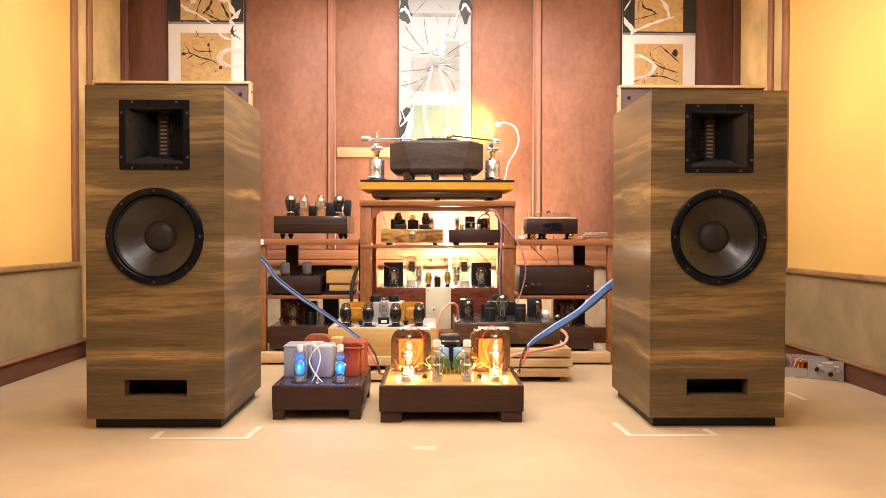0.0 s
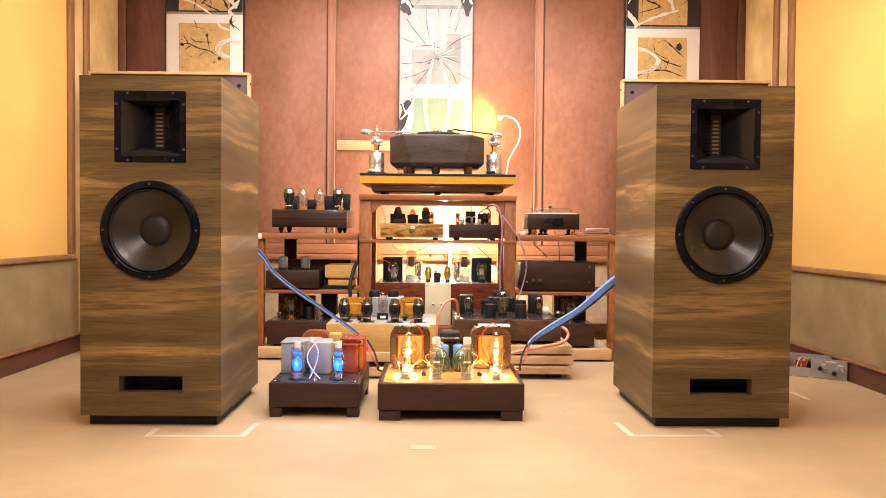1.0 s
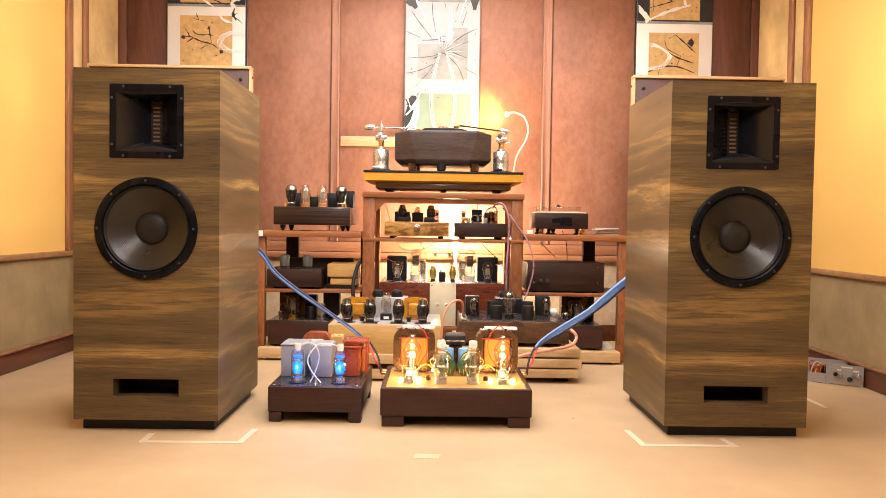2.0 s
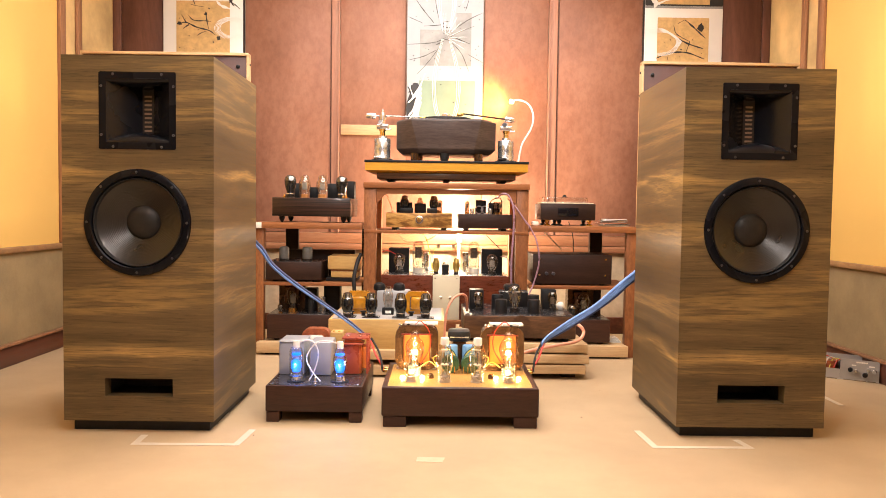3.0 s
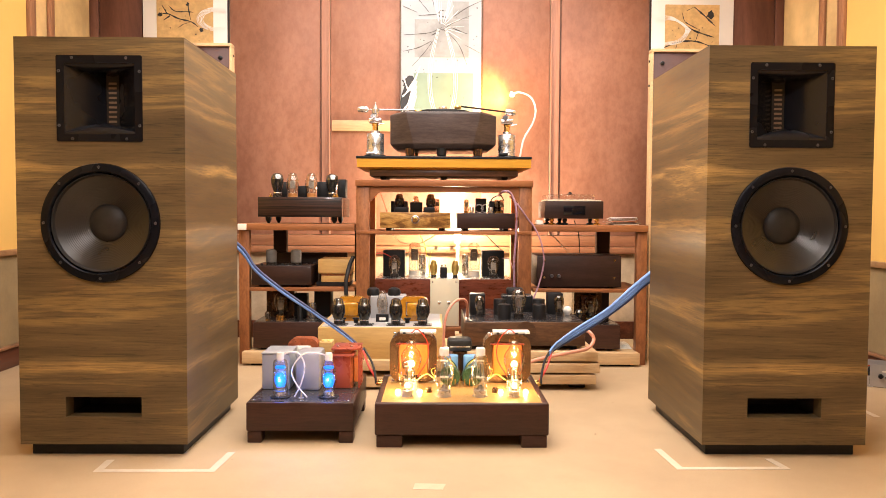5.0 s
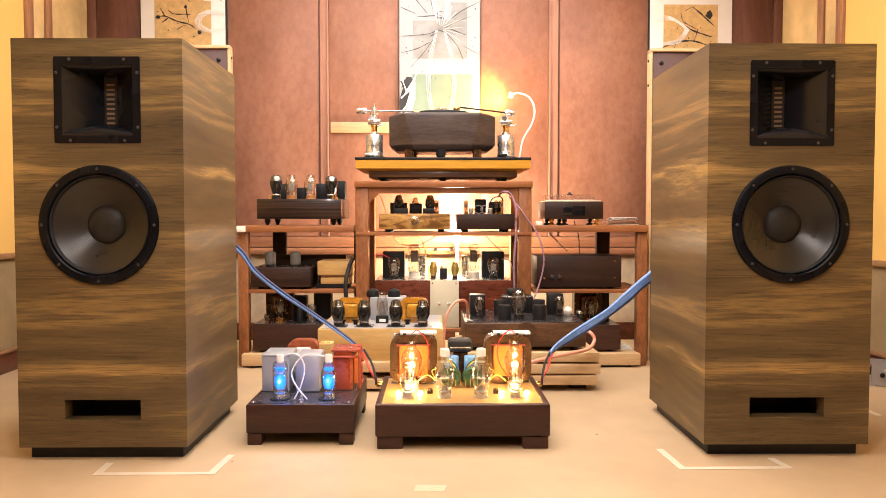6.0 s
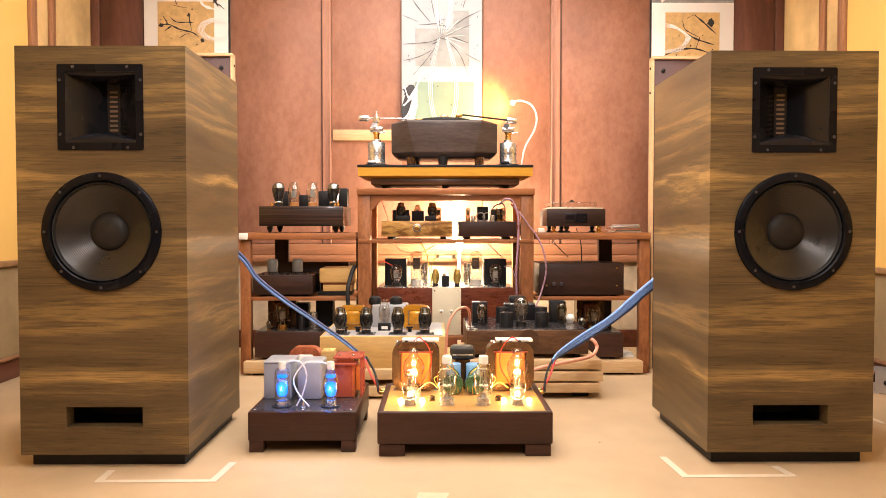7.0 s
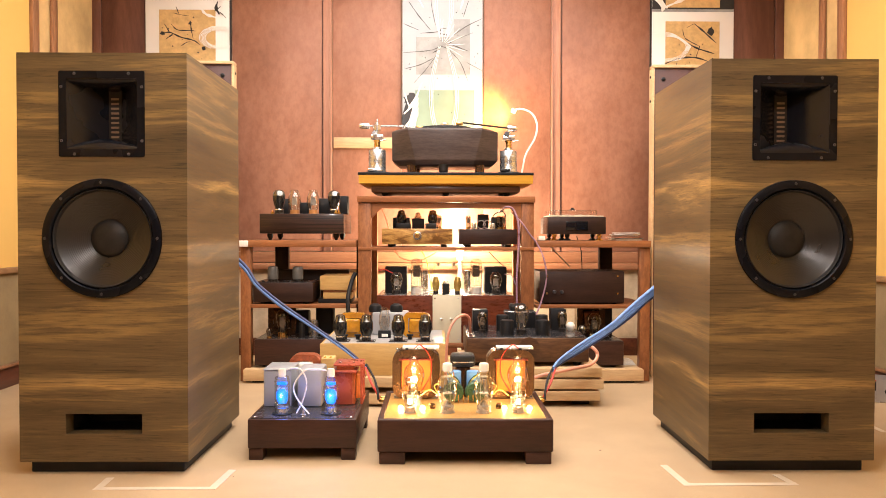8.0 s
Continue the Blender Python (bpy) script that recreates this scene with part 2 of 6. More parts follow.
BLUECAP = paint("blue_capacitor_sleeve", (0.16, 0.36, 0.66), 0.35, 0, 0.1, 16, 200, 0.1)
GREENCOIL = paint("green_coil_wrap", (0.03, 0.078, 0.04), 0.3, 0, 0.3, 30, 200, 0.1)
BLUECABLE = paint("blue_braided_cable", (0.16, 0.30, 0.68), 0.5, 0, 0.2, 60, 500, 0.4)
BLUEDARK = paint("dark_blue_cable", (0.025, 0.04, 0.12), 0.5, 0, 0.2, 60, 500, 0.4)
WHITEWIRE = paint("white_wire", (0.80, 0.77, 0.70), 0.45, 0, 0.06, 30, 300, 0.05)
REDWIRE = paint("red_wire", (0.62, 0.05, 0.03), 0.4, 0, 0.1, 30, 300, 0.05)
PINKWIRE = paint("pink_wire", (0.66, 0.30, 0.20), 0.45, 0, 0.1, 30, 300, 0.05)
YELLOWWIRE = paint("yellow_wire", (0.72, 0.62, 0.10), 0.4, 0, 0.1, 30, 300, 0.05)
PURPLEWIRE = paint("braided_purple_wire", (0.34, 0.20, 0.26), 0.5, 0, 0.4, 160, 500, 0.3)
CERAMIC = paint("white_ceramic", (0.82, 0.79, 0.72), 0.25, 0, 0.04, 20, 200, 0.0)
TUBEBASE = paint("black_phenolic_base", (0.018, 0.015, 0.014), 0.28, 0, 0.2, 20, 200, 0.05)
TANBASE = paint("tan_phenolic_base", (0.36, 0.16, 0.05), 0.35, 0, 0.2, 20, 200, 0.05)
PLATE = paint("grey_anode_plate", (0.16, 0.15, 0.145), 0.4, 0.7, 0.2, 60, 25, 0.0)
NICKEL = paint("nickel_anode_plate", (0.46, 0.45, 0.43), 0.3, 0.55, 0.2, 60, 25, 0.0)
GETTER = paint("smoky_silvered_glass", (0.030, 0.031, 0.031), 0.13, 0.5, 0.5, 22, 200, 0.0, 0.5)
FLASH = paint("silvered_getter_glass", (0.20, 0.195, 0.18), 0.14, 0.9, 0.5, 40, 200, 0.0, 0.3)
GOLDGLASS = paint("gold_lacquered_glass", (0.50, 0.36, 0.10), 0.2, 0.6, 0.25, 30, 200, 0.0, 0.5)
COPPER = paint("copper_winding", (0.55, 0.16, 0.07), 0.35, 0.7, 0.3, 60, 200, 0.3)
MAROON = paint("maroon_box_panel", (0.070, 0.020, 0.013), 0.45, 0, 0.2, 5, 200, 0.15)
ARTWHITE = paint("off_white_picture_ground", (0.39, 0.42, 0.45), 0.65, 0, 0.1, 3, 380, 0.25)
CANVAS = paint("white_canvas", (0.80, 0.79, 0.76), 0.6, 0, 0.06, 3, 380, 0.25)
CRACKINK = paint("grey_crack_ink", (0.06, 0.058, 0.055), 0.5, 0, 0.6, 12, 200, 0.1)
INK = paint("black_ink", (0.018, 0.018, 0.020), 0.45, 0, 0.5, 9, 200, 0.2)
GREYINK = paint("washed_grey_ink", (0.29, 0.30, 0.30), 0.6, 0, 0.3, 9, 200, 0.15)
GREENINK = paint("washed_green_ink", (0.20, 0.285, 0.225), 0.6, 0, 0.14, 5, 200, 0.15)
GOLDLEAF = paint("ochre_gold_leaf", (0.60, 0.40, 0.17), 0.5, 0.05, 0.2, 30, 220, 0.3)
CLEAR = glass("clear_tube_glass", (0.90, 0.90, 0.88), 0.13)
SMOKE = glass("smoky_tube_glass", (0.55, 0.50, 0.44), 0.10)
ACRYLIC = glass("clear_acrylic", (0.90, 0.90, 0.90), 0.05, 0.04)
DISPLAY = paint("dark_display_window", (0.006, 0.006, 0.008), 0.08, 0, 0.1, 20, 200, 0.0)
FILAMENT = glow("orange_filament", (1.0, 0.58, 0.20), 45)
HEATER = glow("white_hot_heater", (1.0, 0.66, 0.26), 60)
BLUEGLOW = glow("blue_gas_glow", (0.0, 0.15, 1.0), 1.5)
LAMPTIP = glow("white_lamp_tip", (1.0, 0.82, 0.55), 40)
DIFFUSER = glow("white_light_diffuser", (1.0, 0.88, 0.74), 0.9)
BULBGLOW = glow("frosted_bulb_glow", (1.0, 0.75, 0.42), 30)
SLOT = paint("tan_ribbon_foil", (0.21, 0.145, 0.10), 0.45, 0.3, 0.1, 30, 200, 0.0)
DARKSTEEL = paint("dark_screw_steel", (0.10, 0.10, 0.11), 0.4, 0.8, 0.1, 30, 200, 0.0)
FROST = paint("frosted_grey_glass", (0.15, 0.147, 0.14), 0.45, 0.1, 0.2, 30, 200, 0.0)


# ---- shapes ----
def B():
    return bmesh.new()


def box(b, x0, x1, y0, y1, z0, z1, bev=0.0, seg=2):
    made = bmesh.ops.create_cube(b, size=1.0, matrix=Matrix.Translation(((x0 + x1) / 2, (y0 + y1) / 2, (z0 + z1) / 2)) @ Matrix.Diagonal((x1 - x0, y1 - y0, z1 - z0, 1)))
    if bev:
        edges = {e for v in made["verts"] for e in v.link_edges}
        bmesh.ops.bevel(b, geom=list(edges), offset=bev, segments=seg, affect="EDGES", profile=0.5, clamp_overlap=True)
    return b


def lathe(b, prof, m=None, seg=24):
    """Turns a profile of (radius, height) about the z axis of m."""
    m = m or Matrix()
    rings = []
    for r, h in prof:
        if r < 1e-6:
            rings.append([b.verts.new(m @ Vector((0, 0, h)))])
        else:
            rings.append([b.verts.new(m @ Vector((r * math.cos(2 * math.pi * i / seg), r * math.sin(2 * math.pi * i / seg), h))) for i in range(seg)])
    for lo, hi in zip(rings, rings[1:]):
        for i in range(seg):
            j = (i + 1) % seg
            if len(lo) == 1 and len(hi) == 1:
                continue
            if len(lo) == 1:
                b.faces.new((lo[0], hi[j], hi[i]))
            elif len(hi) == 1:
                b.faces.new((lo[i], lo[j], hi[0]))
            else:
                b.faces.new((lo[i], lo[j], hi[j], hi[i]))
    return b


def can(b, x, y, z0, z1, r, seg=20, round_=0.15):
    k = r * round_
    return lathe(b, [(0, z0), (r, z0), (r, z1 - k), (r - k * 0.3, z1 - k * 0.3), (r - k, z1), (0, z1)], Matrix.Translation((x, y, 0)), seg)


def glide(pts, n=6):
    """Points along a smooth curve through pts."""
    P = [Vector(p) for p in pts]
    P = [2 * P[0] - P[1]] + P + [2 * P[-1] - P[-2]]
    out = []
    for i in range(1, len(P) - 2):
        for k in range(n):
            t = k / n
            a, c, d, e = P[i - 1], P[i], P[i + 1], P[i + 2]
            out.append(0.5 * ((2 * c) + (d - a) * t + (2 * a - 5 * c + 4 * d - e) * t * t + (3 * c - a - 3 * d + e) * t ** 3))
    return out + [P[-2]]


def sweep(b, pts, r, seg=8, n=6, taper=1.0):
    path = glide(pts, n) if n else [Vector(p) for p in pts]
    up = Vector((0, 0, 1))
    rings = []
    for i, p in enumerate(path):
        d = (path[min(i + 1, len(path) - 1)] - path[max(i - 1, 0)]).normalized()
        side = d.cross(up)
        if side.length < 1e-3:
            side = Vector((1, 0, 0))
        side.normalize()
        top = side.cross(d)
        q = r * (1 + (taper - 1) * i / (len(path) - 1))
        rings.append([b.verts.new(p + side * (q * math.cos(2 * math.pi * k / seg)) + top * (q * math.sin(2 * math.pi * k / seg))) for k in range(seg)])
    for lo, hi in zip(rings, rings[1:]):
        for i in range(seg):
            j = (i + 1) % seg
            b.faces.new((lo[i], lo[j], hi[j], hi[i]))
    b.faces.new(rings[0][::-1])
    b.faces.new(rings[-1])
    return b


def prism(b, outline, z0, z1, bev=0.0):
    """An upright block over an outline of (x, y), run anticlockwise."""
    lo = [b.verts.new((x, y, z0)) for x, y in outline]
    hi = [b.verts.new((x, y, z1)) for x, y in outline]
    n = len(outline)
    faces = [b.faces.new(lo[::-1]), b.faces.new(hi)] + [b.faces.new((lo[i], lo[(i + 1) % n], hi[(i + 1) % n], hi[i])) for i in range(n)]
    if bev:
        edges = {e for f in faces for e in f.edges}
        bmesh.ops.bevel(b, geom=list(edges), offset=bev, segments=2, affect="EDGES", profile=0.5)
    return b


def rounded(w, h, r, n=5):
    out = []
    for cx, cy, a0 in ((w / 2 - r, h / 2 - r, 0), (-w / 2 + r, h / 2 - r, 90), (-w / 2 + r, -h / 2 + r, 180), (w / 2 - r, -h / 2 + r, 270)):
        for k in range(n + 1):
            a = radians(a0 + 90 * k / n)
            out.append((cx + r * math.cos(a), cy + r * math.sin(a)))
    return out


def hoop(b, cx, cz, w, h, rad, thick, y0, y1):
    """A rounded upright frame (a wound core) seen from the front."""
    o = rounded(w, h, rad)
    i = rounded(w - 2 * thick, h - 2 * thick, max(0.004, rad - thick))
    loops = [[b.verts.new((cx + x, y, cz + z)) for x, z in ring] for ring, y in ((o, y0), (i, y0), (i, y1), (o, y1))]
    n = len(o)
    for a, c in ((0, 1), (1, 2), (2, 3), (3, 0)):
        for k in range(n):
            j = (k + 1) % n
            b.faces.new((loops[a][k], loops[a][j], loops[c][j], loops[c][k]))
    bmesh.ops.recalc_face_normals(b, faces=b.faces[:])
    return b


def part(name, bm, material, parent, label=""):
    me = bpy.data.meshes.new(name)
    bm.to_mesh(me)
    bm.free()
    me.materials.append(material)
    for poly in me.polygons:
        poly.use_smooth = True
    me.set_sharp_from_angle(angle=radians(38))
    ob = new(name, me)
    ob.parent = parent
    return tagged(ob, label)


def thing(name, label, category, group="", at=(0, 0, 0), turn=0.0):
    ob = new(name)
    ob.empty_display_size = 0.05
    ob.matrix_world = pose(*at, 0, 0, turn)
    return tagged(ob, label, category, group)


def piece(name, bm, material, label="", category=""):
    """A piece of the setting."""
    return tagged(part(name, bm, material, None), label, category, "", "structure")


def solo(name, bm, material, label, category, group=""):
    return tagged(part(name, bm, material, None), label, category, group)


# ---- the room ----
XL, XR, YB, YF, ZC = -2.125, 2.20, 5.45, -2.6, 2.55
piece("floor", box(B(), XL - 0.1, XR + 0.1, YF - 0.1, YB + 0.1, -0.08, 0), FLOOR, "beige sheet floor with faint stains", "floor")
piece("ceiling", box(B(), XL - 0.1, XR + 0.1, YF - 0.1, YB + 0.1, ZC, ZC + 0.08), CEIL, "plain cream ceiling boards", "ceiling")
# Unseen wall behind the camera; its brown is assumed, to cut bounce and reflections.
piece("wall_front", box(B(), XL - 0.1, XR + 0.1, YF - 0.1, YF, 0, ZC), PANEL, "unseen plain wall, brown wood chosen to dim reflections", "wall")
for name, x0, x1, inner, s in (("wall_west", XL - 0.1, XL, XL, 1), ("wall_east", XR, XR + 0.1, XR, -1)):
    zt = 0.565 if s > 0 else 0.535
    piece(name, box(B(), x0, x1, YF, YB, 0, ZC), PLASTER, "bare ochre plaster wall with stains at the corner", "wall")

    def slab(a, d, y0, y1, z0, z1, bev=0.0):
        u, v = inner + s * a, inner + s * d
        return box(B(), min(u, v), max(u, v), y0, y1, z0, z1, bev)
    piece("wall_panel_yellow", slab(0.001, 0.006, YF, 4.662, zt + 0.03, ZC - 0.002), YELLOW, "smooth warm yellow painted wall panel", "wall")
    piece("wainscot", slab(0.001, 0.008, YF, 4.80, 0.115, zt), WAINSCOT, "mottled brown cork wainscot below the moulding", "wall")
    piece("trim_moulding", slab(0.001, 0.028, YF, 4.734, zt, zt + 0.03, 0.006), OAKTRIM, "worn wooden moulding above the wainscot", "moulding")
    piece("trim_post", slab(0.001, 0.026, 4.664, 4.732, zt + 0.032, ZC - 0.003, 0.006), TRIM, "upright brown wooden trim beside the yellow wall", "trim")
    piece("trim_post", slab(0.001, 0.020, 4.888, 4.95, 0.12, ZC - 0.003, 0.006), TRIM, "upright brown wooden trim on bare plaster", "trim")
    piece("baseboard", slab(0.001, 0.022, YF, YB - 0.03, 0.0, 0.100, 0.003), BASEW, "dark red-brown wooden baseboard", "baseboard")
    piece("baseboard_cap", slab(0.001, 0.034, YF, YB - 0.03, 0.101, 0.114, 0.003), TRIM, "thin wooden cap on the baseboard", "baseboard")

back = piece("wall_back", box(B(), XL, XR, YB, YB + 0.1, 0, ZC), STONE, "back wall with brown wooden panels over pale plaster", "wall")
# The outermost panels take the shaded wood: light falloff painted as colour.
for x0, x1 in ((XL + 0.06, -1.80), (-1.795, -1.262), (-1.256, -0.696), (-0.631, -0.20), (-0.196, 0.31), (0.314, 0.735), (0.806, 1.355), (1.361, 1.88), (1.885, XR - 0.06)):
    part("panel", box(B(), x0, x1, YB - 0.014, YB - 0.001, 0.655, ZC - 0.004, 0.002), SHADEPANEL if x1 < -1.79 or x0 > 1.88 else PANEL, back)
# Corner boards share the wood that has shade in its colour.
for x0, x1 in ((XL + 0.001, XL + 0.056), (XR - 0.056, XR - 0.001)):
    part("edge_board", box(B(), x0, x1, YB - 0.022, YB - 0.001, 0.54, ZC - 0.004, 0.004), SHADEPANEL, back)
for x0, x1, bead, gap in ((-0.688, -0.634, -0.645, -0.696), (0.739, 0.797, 0.739, 0.797)):
    part("stile", box(B(), x0, x1, YB - 0.022, YB - 0.001, 0.655, ZC - 0.004, 0.003), STILE, back)
    part("stile_bead", box(B(), bead, bead + 0.011, YB - 0.034, YB - 0.0225, 0.655, ZC - 0.004, 0.004), STILE, back)
    # Dark backing strip paints the shadow line in the gap beside the stile.
    part("groove", box(B(), gap + 0.0005, gap + 0.0075, YB - 0.006, YB - 0.001, 0.655, ZC - 0.004), SHADEPANEL, back, "dark strip painting the shadow in the groove")
part("bottom_rail", box(B(), XL + 0.06, XR - 0.06, YB - 0.026, YB - 0.001, 0.585, 0.652, 0.004), TRIMH, back)
part("dado_moulding", box(B(), XL + 0.06, XR - 0.06, YB - 0.05, YB - 0.001, 0.54, 0.582, 0.010), TRIMH, back)
piece("baseboard_back", box(B(), XL + 0.03, XR - 0.03, YB - 0.024, YB - 0.001, 0.0, 0.11, 0.003), BASEW, "dark wooden baseboard under the pale plaster", "baseboard")
solo("wooden_batten", box(B(), -0.622, -0.205, YB - 0.034, YB - 0.0145, 1.300, 1.366, 0.002), PINE, "pale raw pine batten screwed to the brown wall", "batten")

# tape marks on the floor, one corner bracket before each speaker
for pts in (((-1.00, 2.94), (-0.995, 2.846), (-0.652, 2.849), (-0.64, 3.02)), ((0.776, 3.07), (0.788, 2.879), (1.118, 2.884), (1.106, 2.965))):
    b = B()
    for i, ((ax, ay), (cx, cy)) in enumerate(zip(pts, pts[1:])):
        d = Vector((cx - ax, cy - ay, 0)).normalized() * 0.012
        nrm = Vector((-d.y, d.x, 0))
        q = [Vector((ax, ay, 0)) - d + nrm, Vector((ax, ay, 0)) - d - nrm, Vector((cx, cy, 0)) + d - nrm, Vector((cx, cy, 0)) + d + nrm]
        lo = [b.verts.new((v.x, v.y, 0.0004)) for v in q]
        hi = [b.verts.new((v.x, v.y, 0.0012 + 0.0003 * i)) for v in q]
        b.faces.new(hi)
        for k in range(4):
            b.faces.new((lo[k], lo[(k + 1) % 4], hi[(k + 1) % 4], hi[k]))
    solo("tape_mark", b, TAPE, "white tape bracket marking the speaker's spot on the floor", "tape", "tape marks")
solo("tape_mark", box(B(), 1.748, 1.772, 3.51, 3.69, 0.0004, 0.0014), TAPE, "short strip of white tape on the beige floor", "tape", "tape marks").matrix_basis = Matrix.Translation((0, 0, 0))
solo("floor_patch", prism(B(), [(-0.035, 2.69), (0.05, 2.685), (0.06, 2.735), (-0.03, 2.74)], 0.0003, 0.0010), SMUDGE, "pale worn patch on the beige floor", "patch")

rng = random.Random(14)
b = B()
for _ in range(9):
    lathe(b, [(0, 0), (rng.uniform(0.002, 0.005), 0.0004), (0, 0.003)], Matrix.Translation((rng.uniform(-1.9, 1.9), rng.uniform(2.85, 4.2), 0.0)), 6)
tagged(part("floor_crumbs", b, BASEW, None), "tiny dark crumbs scattered on the floor", "crumbs", "", "stuff")

cl = thing("ceiling_light", "round white ceiling light, switched on", "ceiling light", "", (-0.05, 1.15, ZC))
part("housing", lathe(B(), [(0, 0), (0.24, 0), (0.24, -0.06), (0.21, -0.07), (0, -0.07)]), CERAMIC, cl)
part("diffuser", lathe(B(), [(0.205, -0.071), (0.19, -0.11), (0.13, -0.135), (0, -0.14)]), DIFFUSER, cl)
# Glowing disc added out of view to carry the soft overhead fill.
cl = thing("overhead_fill_disc", "wide round glowing disc, added unseen overhead for soft fill light", "ceiling light", "", (0.05, 3.6, ZC))
part("rim", lathe(B(), [(1.50, 0), (1.54, 0), (1.54, -0.05), (1.50, -0.05), (1.50, 0)], None, 64), CERAMIC, cl)
part("diffuser", lathe(B(), [(0, -0.03), (1.50, -0.03)], None, 64), DIFFUSER, cl)


# ---- pictures on the back wall ----
def stroke(b, pts, w, y, n=6):
    """A flat brush stroke on the wall plane through (x, z) points with widths."""
    path = glide([(x, 0, z) for x, z in pts], n)
    prev = None
    for i, p in enumerate(path):
        d = (path[min(i + 1, len(path) - 1)] - path[max(i - 1, 0)])
        d = d.normalized() if d.length > 1e-6 else Vector((1, 0, 0))
        k = w * (0.35 + 0.65 * math.sin(math.pi * (i + 0.6) / (len(path) + 0.2)))
        k *= 1 + 0.35 * math.sin(7.1 * i + 40 * p.x)
        nx, nz = -d.z * k, d.x * k
        cur = (b.verts.new((p.x + nx, y, p.z + nz)), b.verts.new((p.x - nx, y, p.z - nz)))
        if prev:
            b.faces.new((prev[0], prev[1], cur[1], cur[0]))
        prev = cur


def blot(b, cx, cz, r, y, rng, n=14):
    vs = [b.verts.new((cx + r * rng.uniform(0.45, 1.15) * math.cos(2 * math.pi * i / n), y, cz + r * rng.uniform(0.45, 1.15) * math.sin(2 * math.pi * i / n))) for i in range(n)]
    b.faces.new(vs)


def branch(b, x, z, ang, length, w, y, rng, depth, keep):
    pts = [(x, z)]
    for _ in range(3):
        ang += rng.uniform(-0.35, 0.35)
        x, z = x + math.cos(ang) * length / 3, z + math.sin(ang) * length / 3
        x, z = min(max(x, keep[0]), keep[1]), min(max(z, keep[2]), keep[3])
        pts.append((x, z))
    stroke(b, pts, w, y, 3)
    if depth:
        for k in range(2):
            px, pz = pts[rng.choice((1, 2, 3))]
            branch(b, px, pz, ang + rng.choice((-1, 1)) * rng.uniform(0.5, 1.1), length * rng.uniform(0.45, 0.75), w * 0.65, y, rng, depth - 1, keep)


def strokes(parent, name, material, paths, y, label=""):
    """Each brush stroke is a part of its own: (points, width)."""
    for k, (pts, w) in enumerate(paths):
        b = B()
        stroke(b, pts, w, y - 0.0001 * k)
        part(name, b, material, parent, label)


def flecks(parent, name, material, spots, y, rng, n=7):
    b = B()
    for x, z, r in spots:
        blot(b, x, z, r, y, rng, n)
    tagged(part(name, b, material, parent), kind="stuff")


def brush(pic, name, material, x0, z0, depth, *runs):
    """Strokes in centimetres from a picture's corner: (width, x, z, x, z, ...), z counted downwards from z0."""
    for k, (w, *v) in enumerate(runs):
        b = B()
        stroke(b, [(x0 + v[i] / 100, z0 - v[i + 1] / 100) for i in range(0, len(v), 2)], w / (190 if material is INK else 120), depth - 0.0001 * k)
        part(name, b, material, pic)


def side_picture(x0, x1, flip, dz, label):
    """A tall canvas: black field above, white below, three ochre squares."""
    pic = thing("picture", label, "picture", "pictures on the back wall")
    yf = YB - 0.040
    part("canvas", box(B(), x0, x1, yf, YB - 0.0145, 1.225, 2.50, 0.002), CANVAS, pic)
    part("dark_edge", box(B(), x0 - 0.006 if flip else x1 + 0.0005, x0 - 0.0005 if flip else x1 + 0.006, yf, YB - 0.015, 1.225, 2.50), INK, pic)
    w = x1 - x0
    part("black_field", box(B(), x0 + 0.001, x1 - 0.001, yf - 0.0015, yf - 0.0004, 2.228 + dz, 2.499), INK, pic)
    part("grey_fade", box(B(), x0 + 0.001, x1 - 0.001, yf - 0.0012, yf - 0.0004, 2.212 + dz, 2.2275 + dz), GREYINK, pic)
    a, c = x0 + 0.165 * w, x0 + (0.835 if not flip else 0.825) * w
    for z0, z1 in ((1.40 + dz, 1.70 + dz), (1.80 + dz, 2.152 + dz), (2.238 + dz, 2.48)):
        part("gold_square", box(B(), a, c, yf - 0.003, yf - 0.0016, z0, z1), GOLDLEAF, pic)
        rng = random.Random(round(z0 * 100))
        flecks(pic, "ink_flecks", INK, [(rng.uniform(a + 0.01, c - 0.01), rng.uniform(z0 + 0.01, z1 - 0.01), rng.uniform(0.002, 0.006)) for _ in range(14)], yf - 0.0036, rng)
    return pic, x0, yf


pic, x0, yf = side_picture(-1.786, -1.266, False, 0.0, "tall abstract picture with ochre squares and black ink branches")
brush(pic, "ink_branch", INK, x0, 2.392, yf - 0.0038, (0.8, 9, 39, 15, 38, 22, 41, 30, 43, 34, 46), (0.6, 16, 33, 20, 36.5, 28, 36.8, 31, 37.2), (0.6, 28, 31, 28.4, 36, 29.6, 42), (0.4, 29.5, 43, 25, 44.5, 22, 46.5),
      (0.6, 12, 33, 15, 38), (0.4, 19, 22, 21, 27), (0.3, 17, 26, 22, 27.2, 27, 27.8), (0.8, 13, 42, 17, 39.2))
brush(pic, "ink_branch", INK, x0, 2.392, yf - 0.0058, (1.5, 24, 11, 27, 8, 29.5, 4, 30, 0), (0.9, 25, 10, 30, 13, 36, 15.5), (0.7, 19, 15, 20.5, 7, 24, -2), (1.3, 36.5, 3, 40, 10, 42.5, 15), (0.5, 12, 3, 15, 1, 17, -3), (0.6, 29, 7, 31, 11))
brush(pic, "ink_splash", INK, x0, 2.392, yf - 0.0078, (1.6, 45, 19, 44, 23, 46, 27), (0.5, 44, 24, 48, 27, 50, 29), (0.6, 47, 22, 43, 25))
